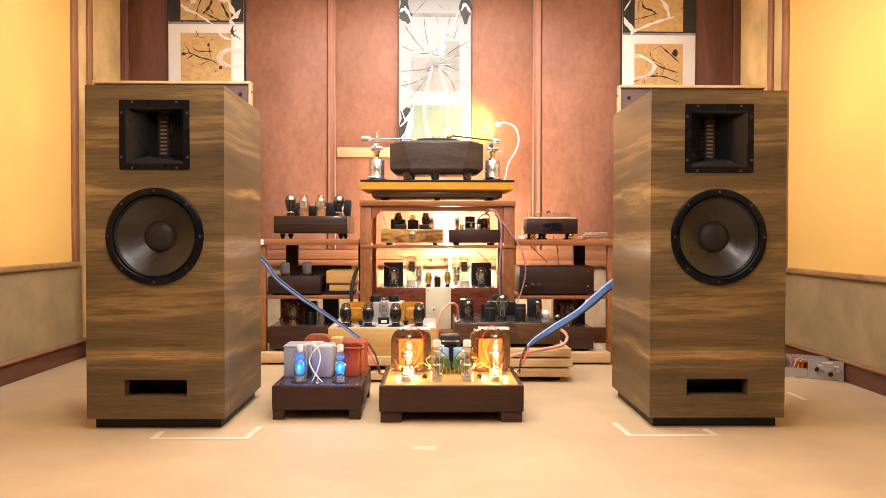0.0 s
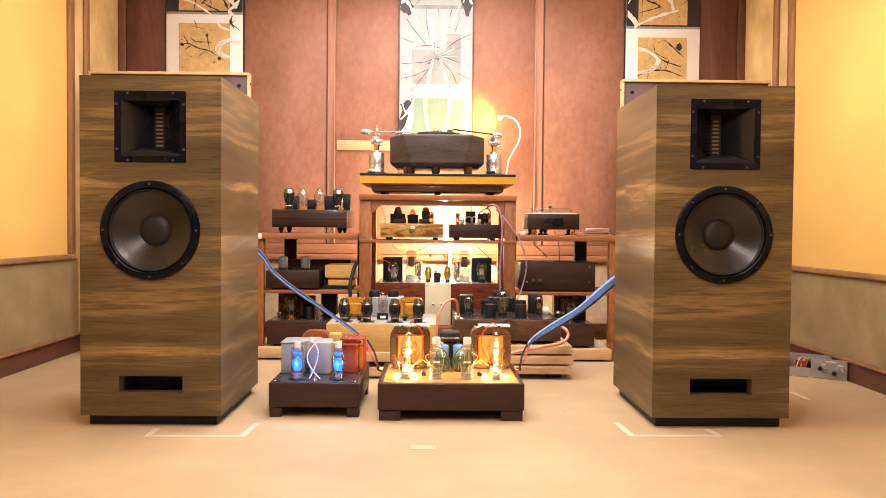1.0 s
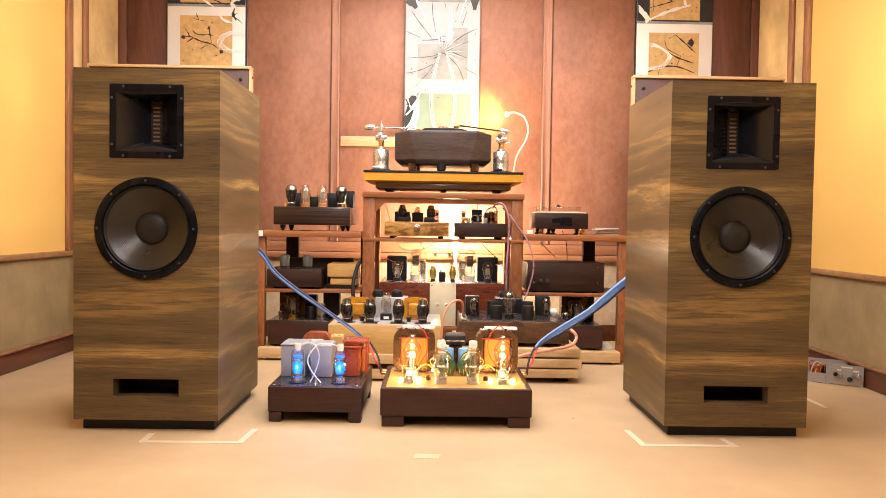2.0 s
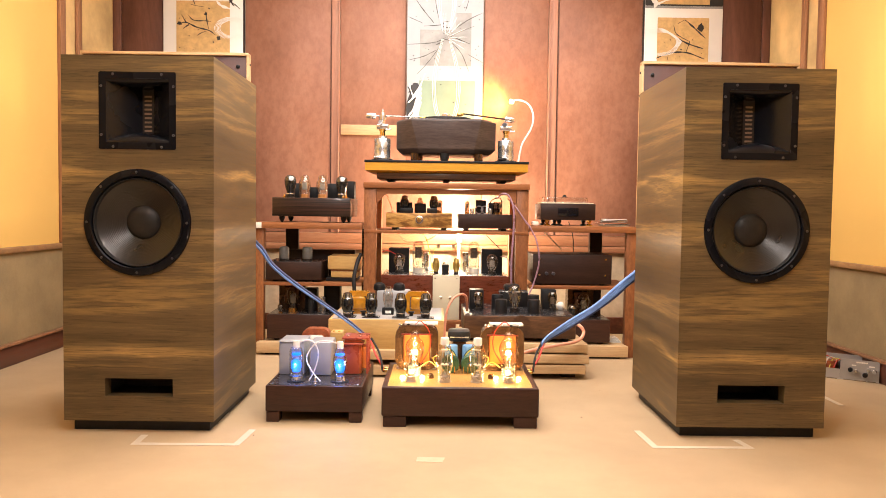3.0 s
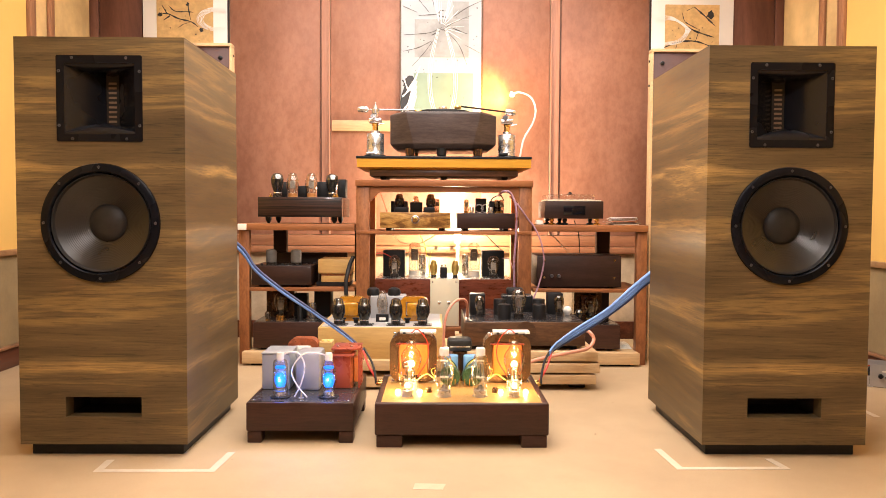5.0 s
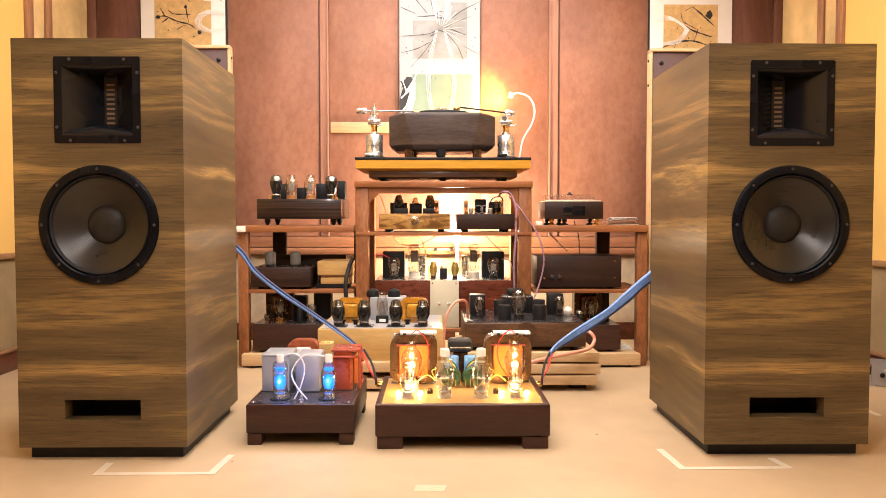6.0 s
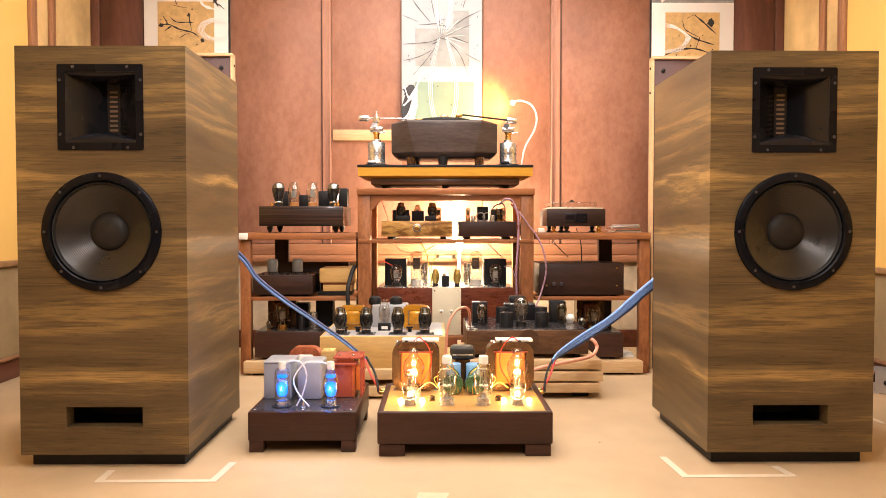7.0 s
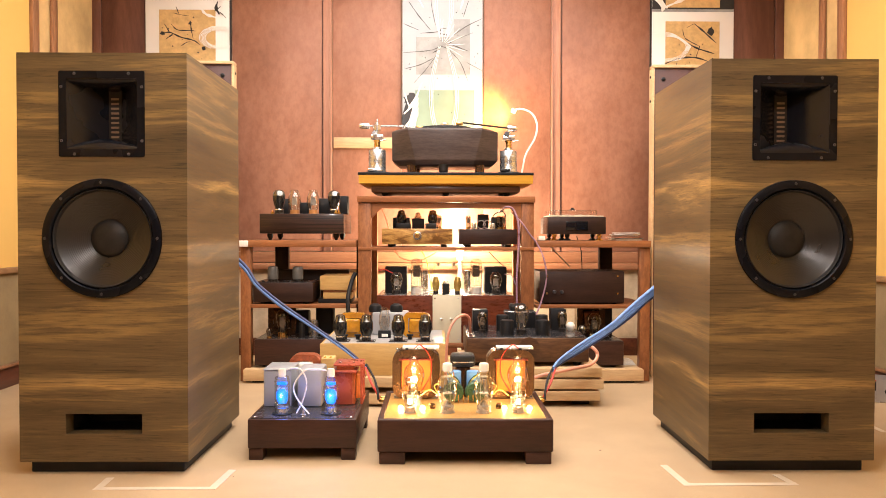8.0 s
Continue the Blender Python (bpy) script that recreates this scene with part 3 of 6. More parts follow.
brush(pic, "white_scribble", CANVAS, x0, 2.392, yf - 0.0090, (1.3, 9, 5, 13, 8, 20, 11), (0.8, 20, 11, 26, 15, 32, 19), (1.6, 40, -2, 44, 8, 48, 14), (1.5, 50, 8, 47, 12, 43, 16, 48, 20), (1.0, 35, 24, 38, 27, 44, 29), (2.2, 16, 4, 18, 1, 19, -4), (1.4, 33, -2, 37, 2, 43, 1))
for k in range(5):
    r1, r2 = 8.3 + 0.9 * k, 5.0 + 0.55 * k
    brush(pic, "white_loop", CANVAS, x0, 2.392, yf - 0.0100 - 0.0002 * k, (0.28, *[v for t in range(11) for v in (min(51.6, 45.5 + r1 * math.cos(0.62 * t + 0.5 * k)), 41.5 + r2 * math.sin(0.62 * t + 0.5 * k))]))
for bx, bz, br in ((-1.675, 2.005, 0.018), (-1.507, 2.066, 0.014), (-1.425, 1.915, 0.016)):
    b = B()
    blot(b, bx, bz, br, yf - 0.0070, random.Random(int(bx * -1000)))
    part("ink_blot", b, INK, pic)

pic, x0, yf = side_picture(1.362, 1.874, True, -0.06, "tall abstract picture with ochre squares and white loops")
brush(pic, "ink_branch", INK, x0, 2.392, yf - 0.0038, (0.9, 26.5, 31.5, 32, 36, 40, 43.2), (0.5, 19, 35, 20.5, 40, 24, 42.5, 30, 45.5), (0.9, 20.5, 42.5, 28, 46.5, 39, 50), (0.9, 8, 56.5, 16.5, 53.2, 27.5, 52.5, 39.5, 56.5), (0.5, 27.5, 52.5, 30, 45), (0.3, 21.5, 34, 26, 31.5), (0.3, 16, 54, 15.2, 58))
brush(pic, "ink_branch", INK, x0, 2.392, yf - 0.0058, (1.2, 13, 0, 15, 5, 20.5, 7, 23.5, 9.5), (0.6, 8.5, 13.5, 17.5, 11, 25, 8.6), (0.4, 11, 16, 10.8, 5, 13, -4), (0.5, 40, 6, 43, 4))
brush(pic, "white_scribble", CANVAS, x0, 2.392, yf - 0.0078, (1.7, 1, 12, 4, 18, 9.5, 22), (1.2, 9, 21, 22, 15.5, 36, 11.3), (1.6, 26, -2, 30.5, 5, 32.5, 11.5), (0.5, 5.5, 0, 1, 7.2), (1.4, 4, 16, 7, 20, 6, 24), (1.0, 24, -2, 29, 2, 31, 6))
for k in range(5):
    brush(pic, "white_loop", CANVAS, x0, 2.392, yf - 0.0090 - 0.0002 * k, (0.30, 0.5, 41 - 0.8 * k, 12, 39.6 - 0.5 * k, 19.5 + 0.8 * k, 43 + 0.3 * k, 21 + 0.6 * k, 47, 16 + 0.5 * k, 52 + 0.4 * k, 7, 53.6 + 0.4 * k))
b = B()
blot(b, x0 + 0.367, 2.392 - 0.36, 0.03, yf - 0.0048, random.Random(4))
part("ink_blot", b, INK, pic)

rng = random.Random(21)
pic = thing("picture", "tall white abstract picture with cracked black lines and white loops", "picture", "pictures on the back wall")
x0, x1, yf = -0.193, 0.306, YB - 0.040
part("canvas", box(B(), x0, x1, yf, YB - 0.0145, 1.20, 2.50, 0.002), ARTWHITE, pic)
part("green_wash", box(B(), x0 + 0.08, x1 - 0.05, yf - 0.0015, yf - 0.0004, 1.21, 1.66), GREENINK, pic)
part("grey_square", box(B(), x0 + 0.085, x0 + 0.42, yf - 0.0015, yf - 0.0004, 1.757, 1.99), GREYINK, pic)
part("grey_square", box(B(), x0 + 0.32, x0 + 0.42, yf - 0.0015, yf - 0.0004, 1.992, 2.10), GREYINK, pic)
part("grey_wash", box(B(), x0 + 0.085, x0 + 0.43, yf - 0.0015, yf - 0.0004, 2.27, 2.295), GREYINK, pic)
strokes(pic, "ink_edge", INK, [([(xx + sgn * 0.037, z0), (xx + sgn * 0.037, (z0 + z1) / 2), (xx + sgn * 0.037, z1)], 0.036) for z0, z1, xx, sgn in ((1.19, 1.58, x0, 1), (2.24, 2.53, x0, 1), (2.22, 2.53, x1, -1))], yf - 0.0026)
for bx, bz, br in ((x0 + 0.055, 2.27, 0.05), (x0 + 0.05, 1.60, 0.045)):
    b = B()
    blot(b, bx, bz, br, yf - 0.0032, rng, 18)
    part("ink_blot", b, INK, pic)
cx, cz = x0 + 0.25, 1.94
brush(pic, "crack_line", CRACKINK, x0, 2.392, yf - 0.0036, (0.22, 18, 12, 18, 20, 20.5, 33), (0.22, 10, 10.5, 19.5, 0), (0.2, 26, 2.5, 30.5, 6.5), (0.3, 4, 18.5, 10, 27, 17.5, 36), (0.22, 0.5, 32, 10, 36), (0.35, 11, 38, 22, 37, 24.5, 35, 27.5, 35), (0.5, 22.5, 38, 28, 39), (0.25, 49.5, 28.8, 40, 33.5, 32, 39), (0.25, 44, 37.5, 32, 42.5, 25.5, 47))
brush(pic, "crack_line", CRACKINK, x0, 2.392, yf - 0.0036, (0.28, 1.5, 60, 11, 57.5, 19, 53.5), (0.22, 7, 69, 15, 60, 21.5, 51), (0.25, 29, 48, 36, 56, 41, 68), (0.25, 38, 27.5, 41, 18), (0.3, 30.5, 45, 41, 49), (0.25, 0.5, 50, 17.5, 48.5, 25.5, 45), (0.2, 49.5, 61, 40, 56), (0.2, 34, 18, 36, 11), (0.2, 27, 17, 26, 12), (0.4, 24, 46, 29, 47.5), (0.35, 19, 50, 24, 47.5))
brush(pic, "white_splash", CANVAS, x0, 2.392, yf - 0.0056, (1.3, 0.5, 9, 4, 7, 8, 12), (0.9, 4, 5, 8, 13, 13, 22), (1.2, 43, 8, 46, 3.5, 49.5, 9), (0.6, 41, 9, 38, 17, 36, 23), (0.5, 1.5, 75, 3, 80, 5, 85), (1.0, 12, 69, 8, 79, 4, 85, 1, 88))
flecks(pic, "ink_flecks", INK, [(rng.uniform(x0 + 0.01, x1 - 0.01), rng.uniform(1.5, 2.45), rng.uniform(0.001, 0.005)) for _ in range(70)], yf - 0.0034, rng)
paths = []
for k, e in enumerate((-0.004, 0.006, 0.017)):
    paths.append(([(x0 + 0.235 - e * 0.5, 1.93), (x0 + 0.195 - e, 1.74), (x0 + 0.186 - e, 1.60), (x0 + 0.200 - e, 1.48), (x0 + 0.232 - e, 1.40), (x0 + 0.262, 1.375 - e)], 0.0019))
    paths.append(([(x0 + 0.262, 1.375 - e), (x0 + 0.298 + e, 1.41), (x0 + 0.326 + e, 1.50), (x0 + 0.334 + e, 1.62), (x0 + 0.318 + e, 1.76), (x0 + 0.275 + e * 0.5, 1.93)], 0.0019))
    paths.append(([(x0 + 0.20 + e, 2.22), (x0 + 0.205 + e, 2.12), (x0 + 0.235, 1.97)], 0.0018))
    paths.append(([(x0 + 0.31 - e, 2.24), (x0 + 0.31 - e, 2.12), (x0 + 0.275, 1.97)], 0.0018))
for k in range(9):
    a = -0.5 + 0.28 * k + rng.uniform(-0.1, 0.1)
    paths.append(([(cx + 0.02 * math.cos(a), cz + 0.02 * math.sin(a)), (cx + 0.07 * math.cos(a), cz + 0.075 * math.sin(a)), (cx + 0.14 * math.cos(a), cz + 0.16 * math.sin(a))], 0.0014))
for k in range(5):
    paths.append(([(x0 + 0.01, 1.30 + 0.03 * k), (x0 + 0.05, 1.36 + 0.03 * k), (x0 + 0.10, 1.52 + 0.03 * k)], 0.006))
strokes(pic, "white_scribble", CANVAS, paths, yf - 0.0072)


# ---- loudspeakers ----
FRONT = Matrix.Rotation(radians(90), 4, "X")  # turns a lathe's axis towards the room


def front_disc(x, y, z):
    return Matrix.Translation((x, y, z)) @ FRONT


def holed(b, x0, x1, z0, z1, y, holes):
    """A front board in the plane y with rectangular openings (x0, x1, z0, z1, depth)."""
    xs = sorted({x0, x1, *[v for h in holes for v in h[:2]]})
    zs = sorted({z0, z1, *[v for h in holes for v in h[2:4]]})
    for xa, xb in zip(xs, xs[1:]):
        for za, zb in zip(zs, zs[1:]):
            mx, mz = (xa + xb) / 2, (za + zb) / 2
            if any(h[0] < mx < h[1] and h[2] < mz < h[3] for h in holes):
                continue
            b.faces.new([b.verts.new(p) for p in ((xa, y, za), (xb, y, za), (xb, y, zb), (xa, y, zb))])
    for xa, xb, za, zb, dp in holes:
        if not dp:
            continue
        c = [(xa, za), (xb, za), (xb, zb), (xa, zb)]
        for (ax, az), (cx, cz) in zip(c, c[1:] + c[:1]):
            b.faces.new([b.verts.new(p) for p in ((ax, y, az), (ax, y + dp, az), (cx, y + dp, cz), (cx, y, cz))])
    bmesh.ops.remove_doubles(b, verts=b.verts[:], dist=1e-5)
    return b


def loudspeaker(at, z1, hz, wz, label):
    s = thing("loudspeaker", label, "loudspeaker", "pair of loudspeakers", at)
    hw, dp, z0 = 0.267, 0.645, 0.041
    part("plinth", box(B(), -hw + 0.022, hw - 0.022, 0.03, dp - 0.03, 0, z0, 0.003), BLACK, s, "black recessed plinth")
    b = B()
    v = [b.verts.new(p) for p in ((-hw, 0, z0), (hw, 0, z0), (hw, dp, z0), (-hw, dp, z0), (-hw, 0, z1), (hw, 0, z1), (hw, dp, z1), (-hw, dp, z1))]
    for f in ((0, 3, 2, 1), (4, 5, 6, 7), (1, 2, 6, 5), (2, 3, 7, 6), (3, 0, 4, 7)):
        b.faces.new([v[i] for i in f])
    part("cabinet_body", b, VENEER, s)
    hh = 0.135
    b = holed(B(), -hw, hw, z0, z1, 0, [(-hh + 0.012, hh - 0.012, hz - hh + 0.012, hz + hh - 0.012, 0.02), (-0.172, 0.172, wz - 0.172, wz + 0.172, 0.0), (-0.121, 0.121, 0.129, 0.194, 0.055)])
    outer, inner = [], []
    for k in range(64):
        a = 2 * math.pi * k / 64
        u, v = math.cos(a), math.sin(a)
        e = 0.172 / max(abs(u), abs(v))
        outer.append(b.verts.new((u * e, 0, wz + v * e)))
        inner.append(b.verts.new((u * 0.165, 0, wz + v * 0.165)))
    for k in range(64):
        b.faces.new((outer[k], outer[(k + 1) % 64], inner[(k + 1) % 64], inner[k]))
    part("front_baffle", b, VENEER, s)
    port = part("bass_port", holed(B(), -0.122, 0.122, 0.128, 0.195, 0.055, [(-0.1205, 0.1205, 0.1295, 0.1935, 0.12)]), BLACK, s, "rectangular slot port with black inside")
    part("port_back", box(B(), -0.120, 0.120, 0.172, 0.174, 0.130, 0.193), BLACK, port)
    # woofer
    M = front_disc(0, 0, wz)
    w = part("woofer", lathe(B(), [(0.186, -0.001), (0.189, 0.003), (0.187, 0.010), (0.181, 0.013), (0.164, 0.013), (0.1605, 0.010), (0.159, 0.003), (0.158, -0.010)], M, 72), SATIN, s, "large black woofer with ribbed cone")
    M2 = front_disc(0, -0.003, wz)
    part("surround", lathe(B(), [(0.1585, -0.005), (0.157, 0.001), (0.1545, 0.003), (0.152, 0.001), (0.1505, -0.006), (0.1485, -0.009)], M2, 72), RUBBER, w)
    prof, rings = [], 150
    for i in range(rings + 1):
        f = i / rings
        r = 0.1486 - (0.1486 - 0.0595) * f
        d = -0.009 - 0.047 * f ** 0.94
        if 0.14 < f < 0.94:
            d += 0.00022 * math.sin((f - 0.14) / 0.80 * 14 * 2 * math.pi) * min(1, (f - 0.14) * 8)
        prof.append((r, d))
    part("cone", lathe(B(), prof, M2, 72), CONE, w, "ribbed dark grey cone")
    part("dust_cap", lathe(B(), [(0.0605, -0.0552), (0.058, -0.051), (0.049, -0.044), (0.034, -0.0385), (0.018, -0.0355), (0, -0.035)], M2, 40), DUSTCAP, w)
    for k in range(8):
        a = 2 * math.pi * k / 8
        part("screw", lathe(B(), [(0, 0.0146), (0.002, 0.0146), (0.0022, 0.016), (0.0042, 0.016), (0.0048, 0.013)], Matrix.Translation((0.176 * math.sin(a), 0, 0.176 * math.cos(a))) @ M, 10), DARKSTEEL, w)
    # horn
    h = part("horn", hoop(B(), 0, hz, 2 * hh, 2 * hh, 0.006, 0.024, -0.0025, 0.004), SATIN, s, "square black horn tweeter with ribbon slots")
    b = B()
    dep = 0.105
    for side in (-1, 1):                                # flat flaring side walls
        q = [(side * 0.112, -0.001, hz - 0.112), (side * 0.112, -0.001, hz + 0.112), (side * 0.020, dep, hz + 0.090), (side * 0.020, dep, hz - 0.090)]
        b.faces.new([b.verts.new(p) for p in q])
    for side in (-1, 1):                                # curved lips above and below
        rows = []
        for i in range(14):
            a = min(i, 10) / 10 * math.pi / 2
            y = -0.001 + 0.050 * (1 - math.cos(a)) + (dep - 0.049) * max(0, i - 10) / 3
            e = 0.112 - 0.020 * math.sin(a)
            wx = 0.112 + (0.020 - 0.112) * max(0, y) / dep
            rows.append([b.verts.new((wx * (2 * j / 8 - 1), y, hz + side * (e - (0.020 if side < 0 else 0.006) * (1 - (2 * j / 8 - 1) ** 2) * math.sin(a)))) for j in range(9)])
        for a, c in zip(rows, rows[1:]):
            for j in range(8):
                b.faces.new((a[j], a[j + 1], c[j + 1], c[j]))
    bmesh.ops.recalc_face_normals(b, faces=b.faces[:])
    part("throat", b, THROAT, h)
    part("throat_back", box(B(), -0.024, 0.024, dep - 0.001, dep + 0.004, hz - 0.092, hz + 0.092), BLACK, h)
    for k in range(9):
        z = hz - 0.064 + 0.0155 * k
        part("ribbon_slot", box(B(), -0.0130, 0.0130, dep - 0.003, dep - 0.0012, z, z + 0.0068, 0.0006, 1), SLOT, h)
    for sx, sz in ((-0.085, 0.1265), (0.085, 0.1265), (-0.085, -0.1265), (0.085, -0.1265), (-0.1265, 0.085), (0.1265, 0.085), (-0.1265, -0.085), (0.1265, -0.085)):
        part("screw", lathe(B(), [(0, 0.0030), (0.002, 0.0030), (0.0022, 0.0045), (0.0042, 0.0045), (0.005, 0.0035)], front_disc(sx, 0.0005, hz + sz), 10), DARKSTEEL, h)
    return s


SPK = "tall walnut-veneered loudspeaker with black horn and large woofer"
loudspeaker((-1.034, 2.985, 0), 1.335, 1.143, 0.751, SPK)
loudspeaker((1.1615, 2.995, 0), 1.326, 1.138, 0.752, SPK)

# maroon cabinets behind the loudspeakers
for x0, x1, zt in ((-2.0, -1.056, 1.680), (1.170, 2.06, 1.668)):
    c = thing("back_cabinet", "maroon cabinet with pale plywood edges behind the loudspeaker", "cabinet", "back cabinets")
    part("shell", box(B(), x0 + 0.010, x1 - 0.010, 4.695, 4.745, 0.0, zt - 0.0165, 0.002), MAROON, c)
    part("top_edge", box(B(), x0, x1, 4.68, 4.75, zt - 0.016, zt, 0.002), PINE, c)
    for xe in (x0, x1 - 0.010):
        part("side_edge", box(B(), xe, xe + 0.010, 4.68, 4.75, 0.0, zt - 0.017, 0.002), PINE, c)
    xi = x1 - 0.06 if x0 < 0 else x0 + 0.06
    part("bolt", lathe(B(), [(0.011, -0.001), (0.011, 0.006), (0.007, 0.010), (0, 0.011)], front_disc(xi, 4.695, zt - 0.075), 12), BLACK, c)
    for dz in (0.06, 0.19):
        xo = x1 if x0 < 0 else x0
        part("screw", lathe(B(), [(0.007, -0.001), (0.007, 0.004), (0, 0.006)], Matrix.Translation((xo, 4.72, zt - dz)) @ Matrix.Rotation(radians(90 if x0 < 0 else -90), 4, "Y"), 10), BLACK, c)


# ---- racks ----
def cone_foot(parent, x, y, z1, h=0.022, r=0.012, mat=None):
    part("foot", lathe(B(), [(0, z1 - h), (r * 0.35, z1 - h), (r, z1 - h * 0.4), (r, z1), (0, z1)], Matrix.Translation((x, y, 0)), 14), mat or BLACK, parent)


rack = thing("audio_rack", "tall central cherry-wood audio rack with open shelves", "rack")
for x0 in (-0.384, 0.459):
    for y0 in (4.55, 4.98):
        part("post", box(B(), x0, x0 + 0.067, y0, y0 + 0.067, 0, 0.926, 0.004), RACKW, rack)
part("top_board", box(B(), -0.388, 0.530, 4.535, 5.06, 0.927, 0.960, 0.004), RACKH, rack)
part("shelf", box(B(), -0.384, 0.526, 4.545, 5.04, 0.680, 0.697, 0.003), RACKH, rack)
part("shelf", box(B(), -0.316, 0.458, 4.56, 5.04, 0.175, 0.195, 0.003), RACKH, rack)
b = B()
prof = [(-0.316, 0.926), (-0.316, 0.845), (-0.262, 0.897), (0.404, 0.897), (0.458, 0.845), (0.458, 0.926)]
for yy in (4.557, 4.577):
    vs = [b.verts.new((x, yy, z)) for x, z in prof]
    b.faces.new((vs[0], vs[1], vs[2])), b.faces.new((vs[0], vs[2], vs[3], vs[5])), b.faces.new((vs[3], vs[4], vs[5]))
b.verts.ensure_lookup_table()
for i in range(6):
    j = (i + 1) % 6
    b.faces.new((b.verts[i], b.verts[j], b.verts[6 + j], b.verts[6 + i]))
part("arched_apron", b, RACKH, rack)

for side, xa, xb in ((-1, -0.992, -0.392), (1, 0.534, 1.130)):
    r = thing("side_rack", "low cherry-wood side rack with two open shelves", "rack", "side racks")
    part("top_board", box(B(), xa, xb, 4.54, 5.02, 0.697, 0.732, 0.003), RACKH, r)
    part("shelf", box(B(), xa + 0.003, xb - 0.003, 4.56, 5.0, 0.380, 0.400, 0.003), RACKH, r)
    xo = xa + 0.001 if side < 0 else xb - 0.053
    part("post", box(B(), xo, xo + 0.052, 4.555, 4.61, 0, 0.6965, 0.003), RACKW, r)
    xi = xa + 0.10 if side < 0 else xb - 0.185
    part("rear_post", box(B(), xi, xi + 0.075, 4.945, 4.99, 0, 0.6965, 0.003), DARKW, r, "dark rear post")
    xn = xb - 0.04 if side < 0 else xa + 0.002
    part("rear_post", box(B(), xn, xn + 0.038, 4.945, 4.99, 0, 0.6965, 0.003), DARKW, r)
    bx = (-0.965, -0.42) if side < 0 else (0.60, 1.085)
    solo("base_board", box(B(), bx[0], bx[1], 4.50, 5.0, 0.012, 0.072, 0.003), PINE, "thick pale wooden board on the floor under the rack", "board", "base boards")
    tagged(part("runner", box(B(), bx[0] + 0.04, bx[1] - 0.04, 4.53, 4.97, 0.0, 0.0118), BLACK, None), "thin black pad under the pale board", "pad", "base pads")

# turntable platform
p = thing("turntable_platform", "honey-coloured wooden platform with black top on cone feet", "platform")
part("black_top", box(B(), -0.385, 0.523, 4.55, 5.03, 1.070, 1.083, 0.002), BLACK, p)
b = B()
lo = [(-0.330, 4.60), (0.468, 4.60), (0.468, 4.98), (-0.330, 4.98)]
mid = [(-0.381, 4.553), (0.519, 4.553), (0.519, 5.027), (-0.381, 5.027)]
rings = [[b.verts.new((x, y, z)) for x, y in o] for o, z in ((lo, 1.014), (mid, 1.026), (mid, 1.0695))]
for a, c in zip(rings, rings[1:]):
    for i in range(4):
        b.faces.new((a[i], a[(i + 1) % 4], c[(i + 1) % 4], c[i]))
b.faces.new(rings[0][::-1]), b.faces.new(rings[2])
part("honey_board", b, HONEY, p)
part("lower_board", box(B(), -0.318, 0.455, 4.59, 4.99, 0.982, 1.0135, 0.002), WALNUT, p)
for fx in (-0.25, 0.07, 0.39):
    for fy in (4.64, 4.94):
        cone_foot(p, fx, fy, 0.9815, 0.0215, 0.018)


# ---- amplifiers and their parts ----
GLASS_SHAPES = {
    "st": [(0.62, 0.14), (0.70, 0.22), (0.98, 0.42), (1.0, 0.50), (0.98, 0.68), (0.90, 0.75), (0.74, 0.81), (0.70, 0.90), (0.62, 0.96), (0.36, 0.995), (0, 1.0)],
    "globe": [(0.52, 0.14), (0.60, 0.25), (0.82, 0.42), (0.98, 0.60), (1.0, 0.74), (0.86, 0.89), (0.52, 0.975), (0, 1.0)],
    "balloon": [(0.45, 0.14), (0.48, 0.30), (0.78, 0.42), (1.0, 0.57), (0.98, 0.67), (0.80, 0.77), (0.50, 0.835), (0.42, 0.88), (0.41, 0.95), (0.25, 0.99), (0, 1.0)],
    "straight": [(0.92, 0.14), (0.97, 0.18), (0.97, 0.86), (0.84, 0.95), (0.45, 0.99), (0, 1.0)],
}


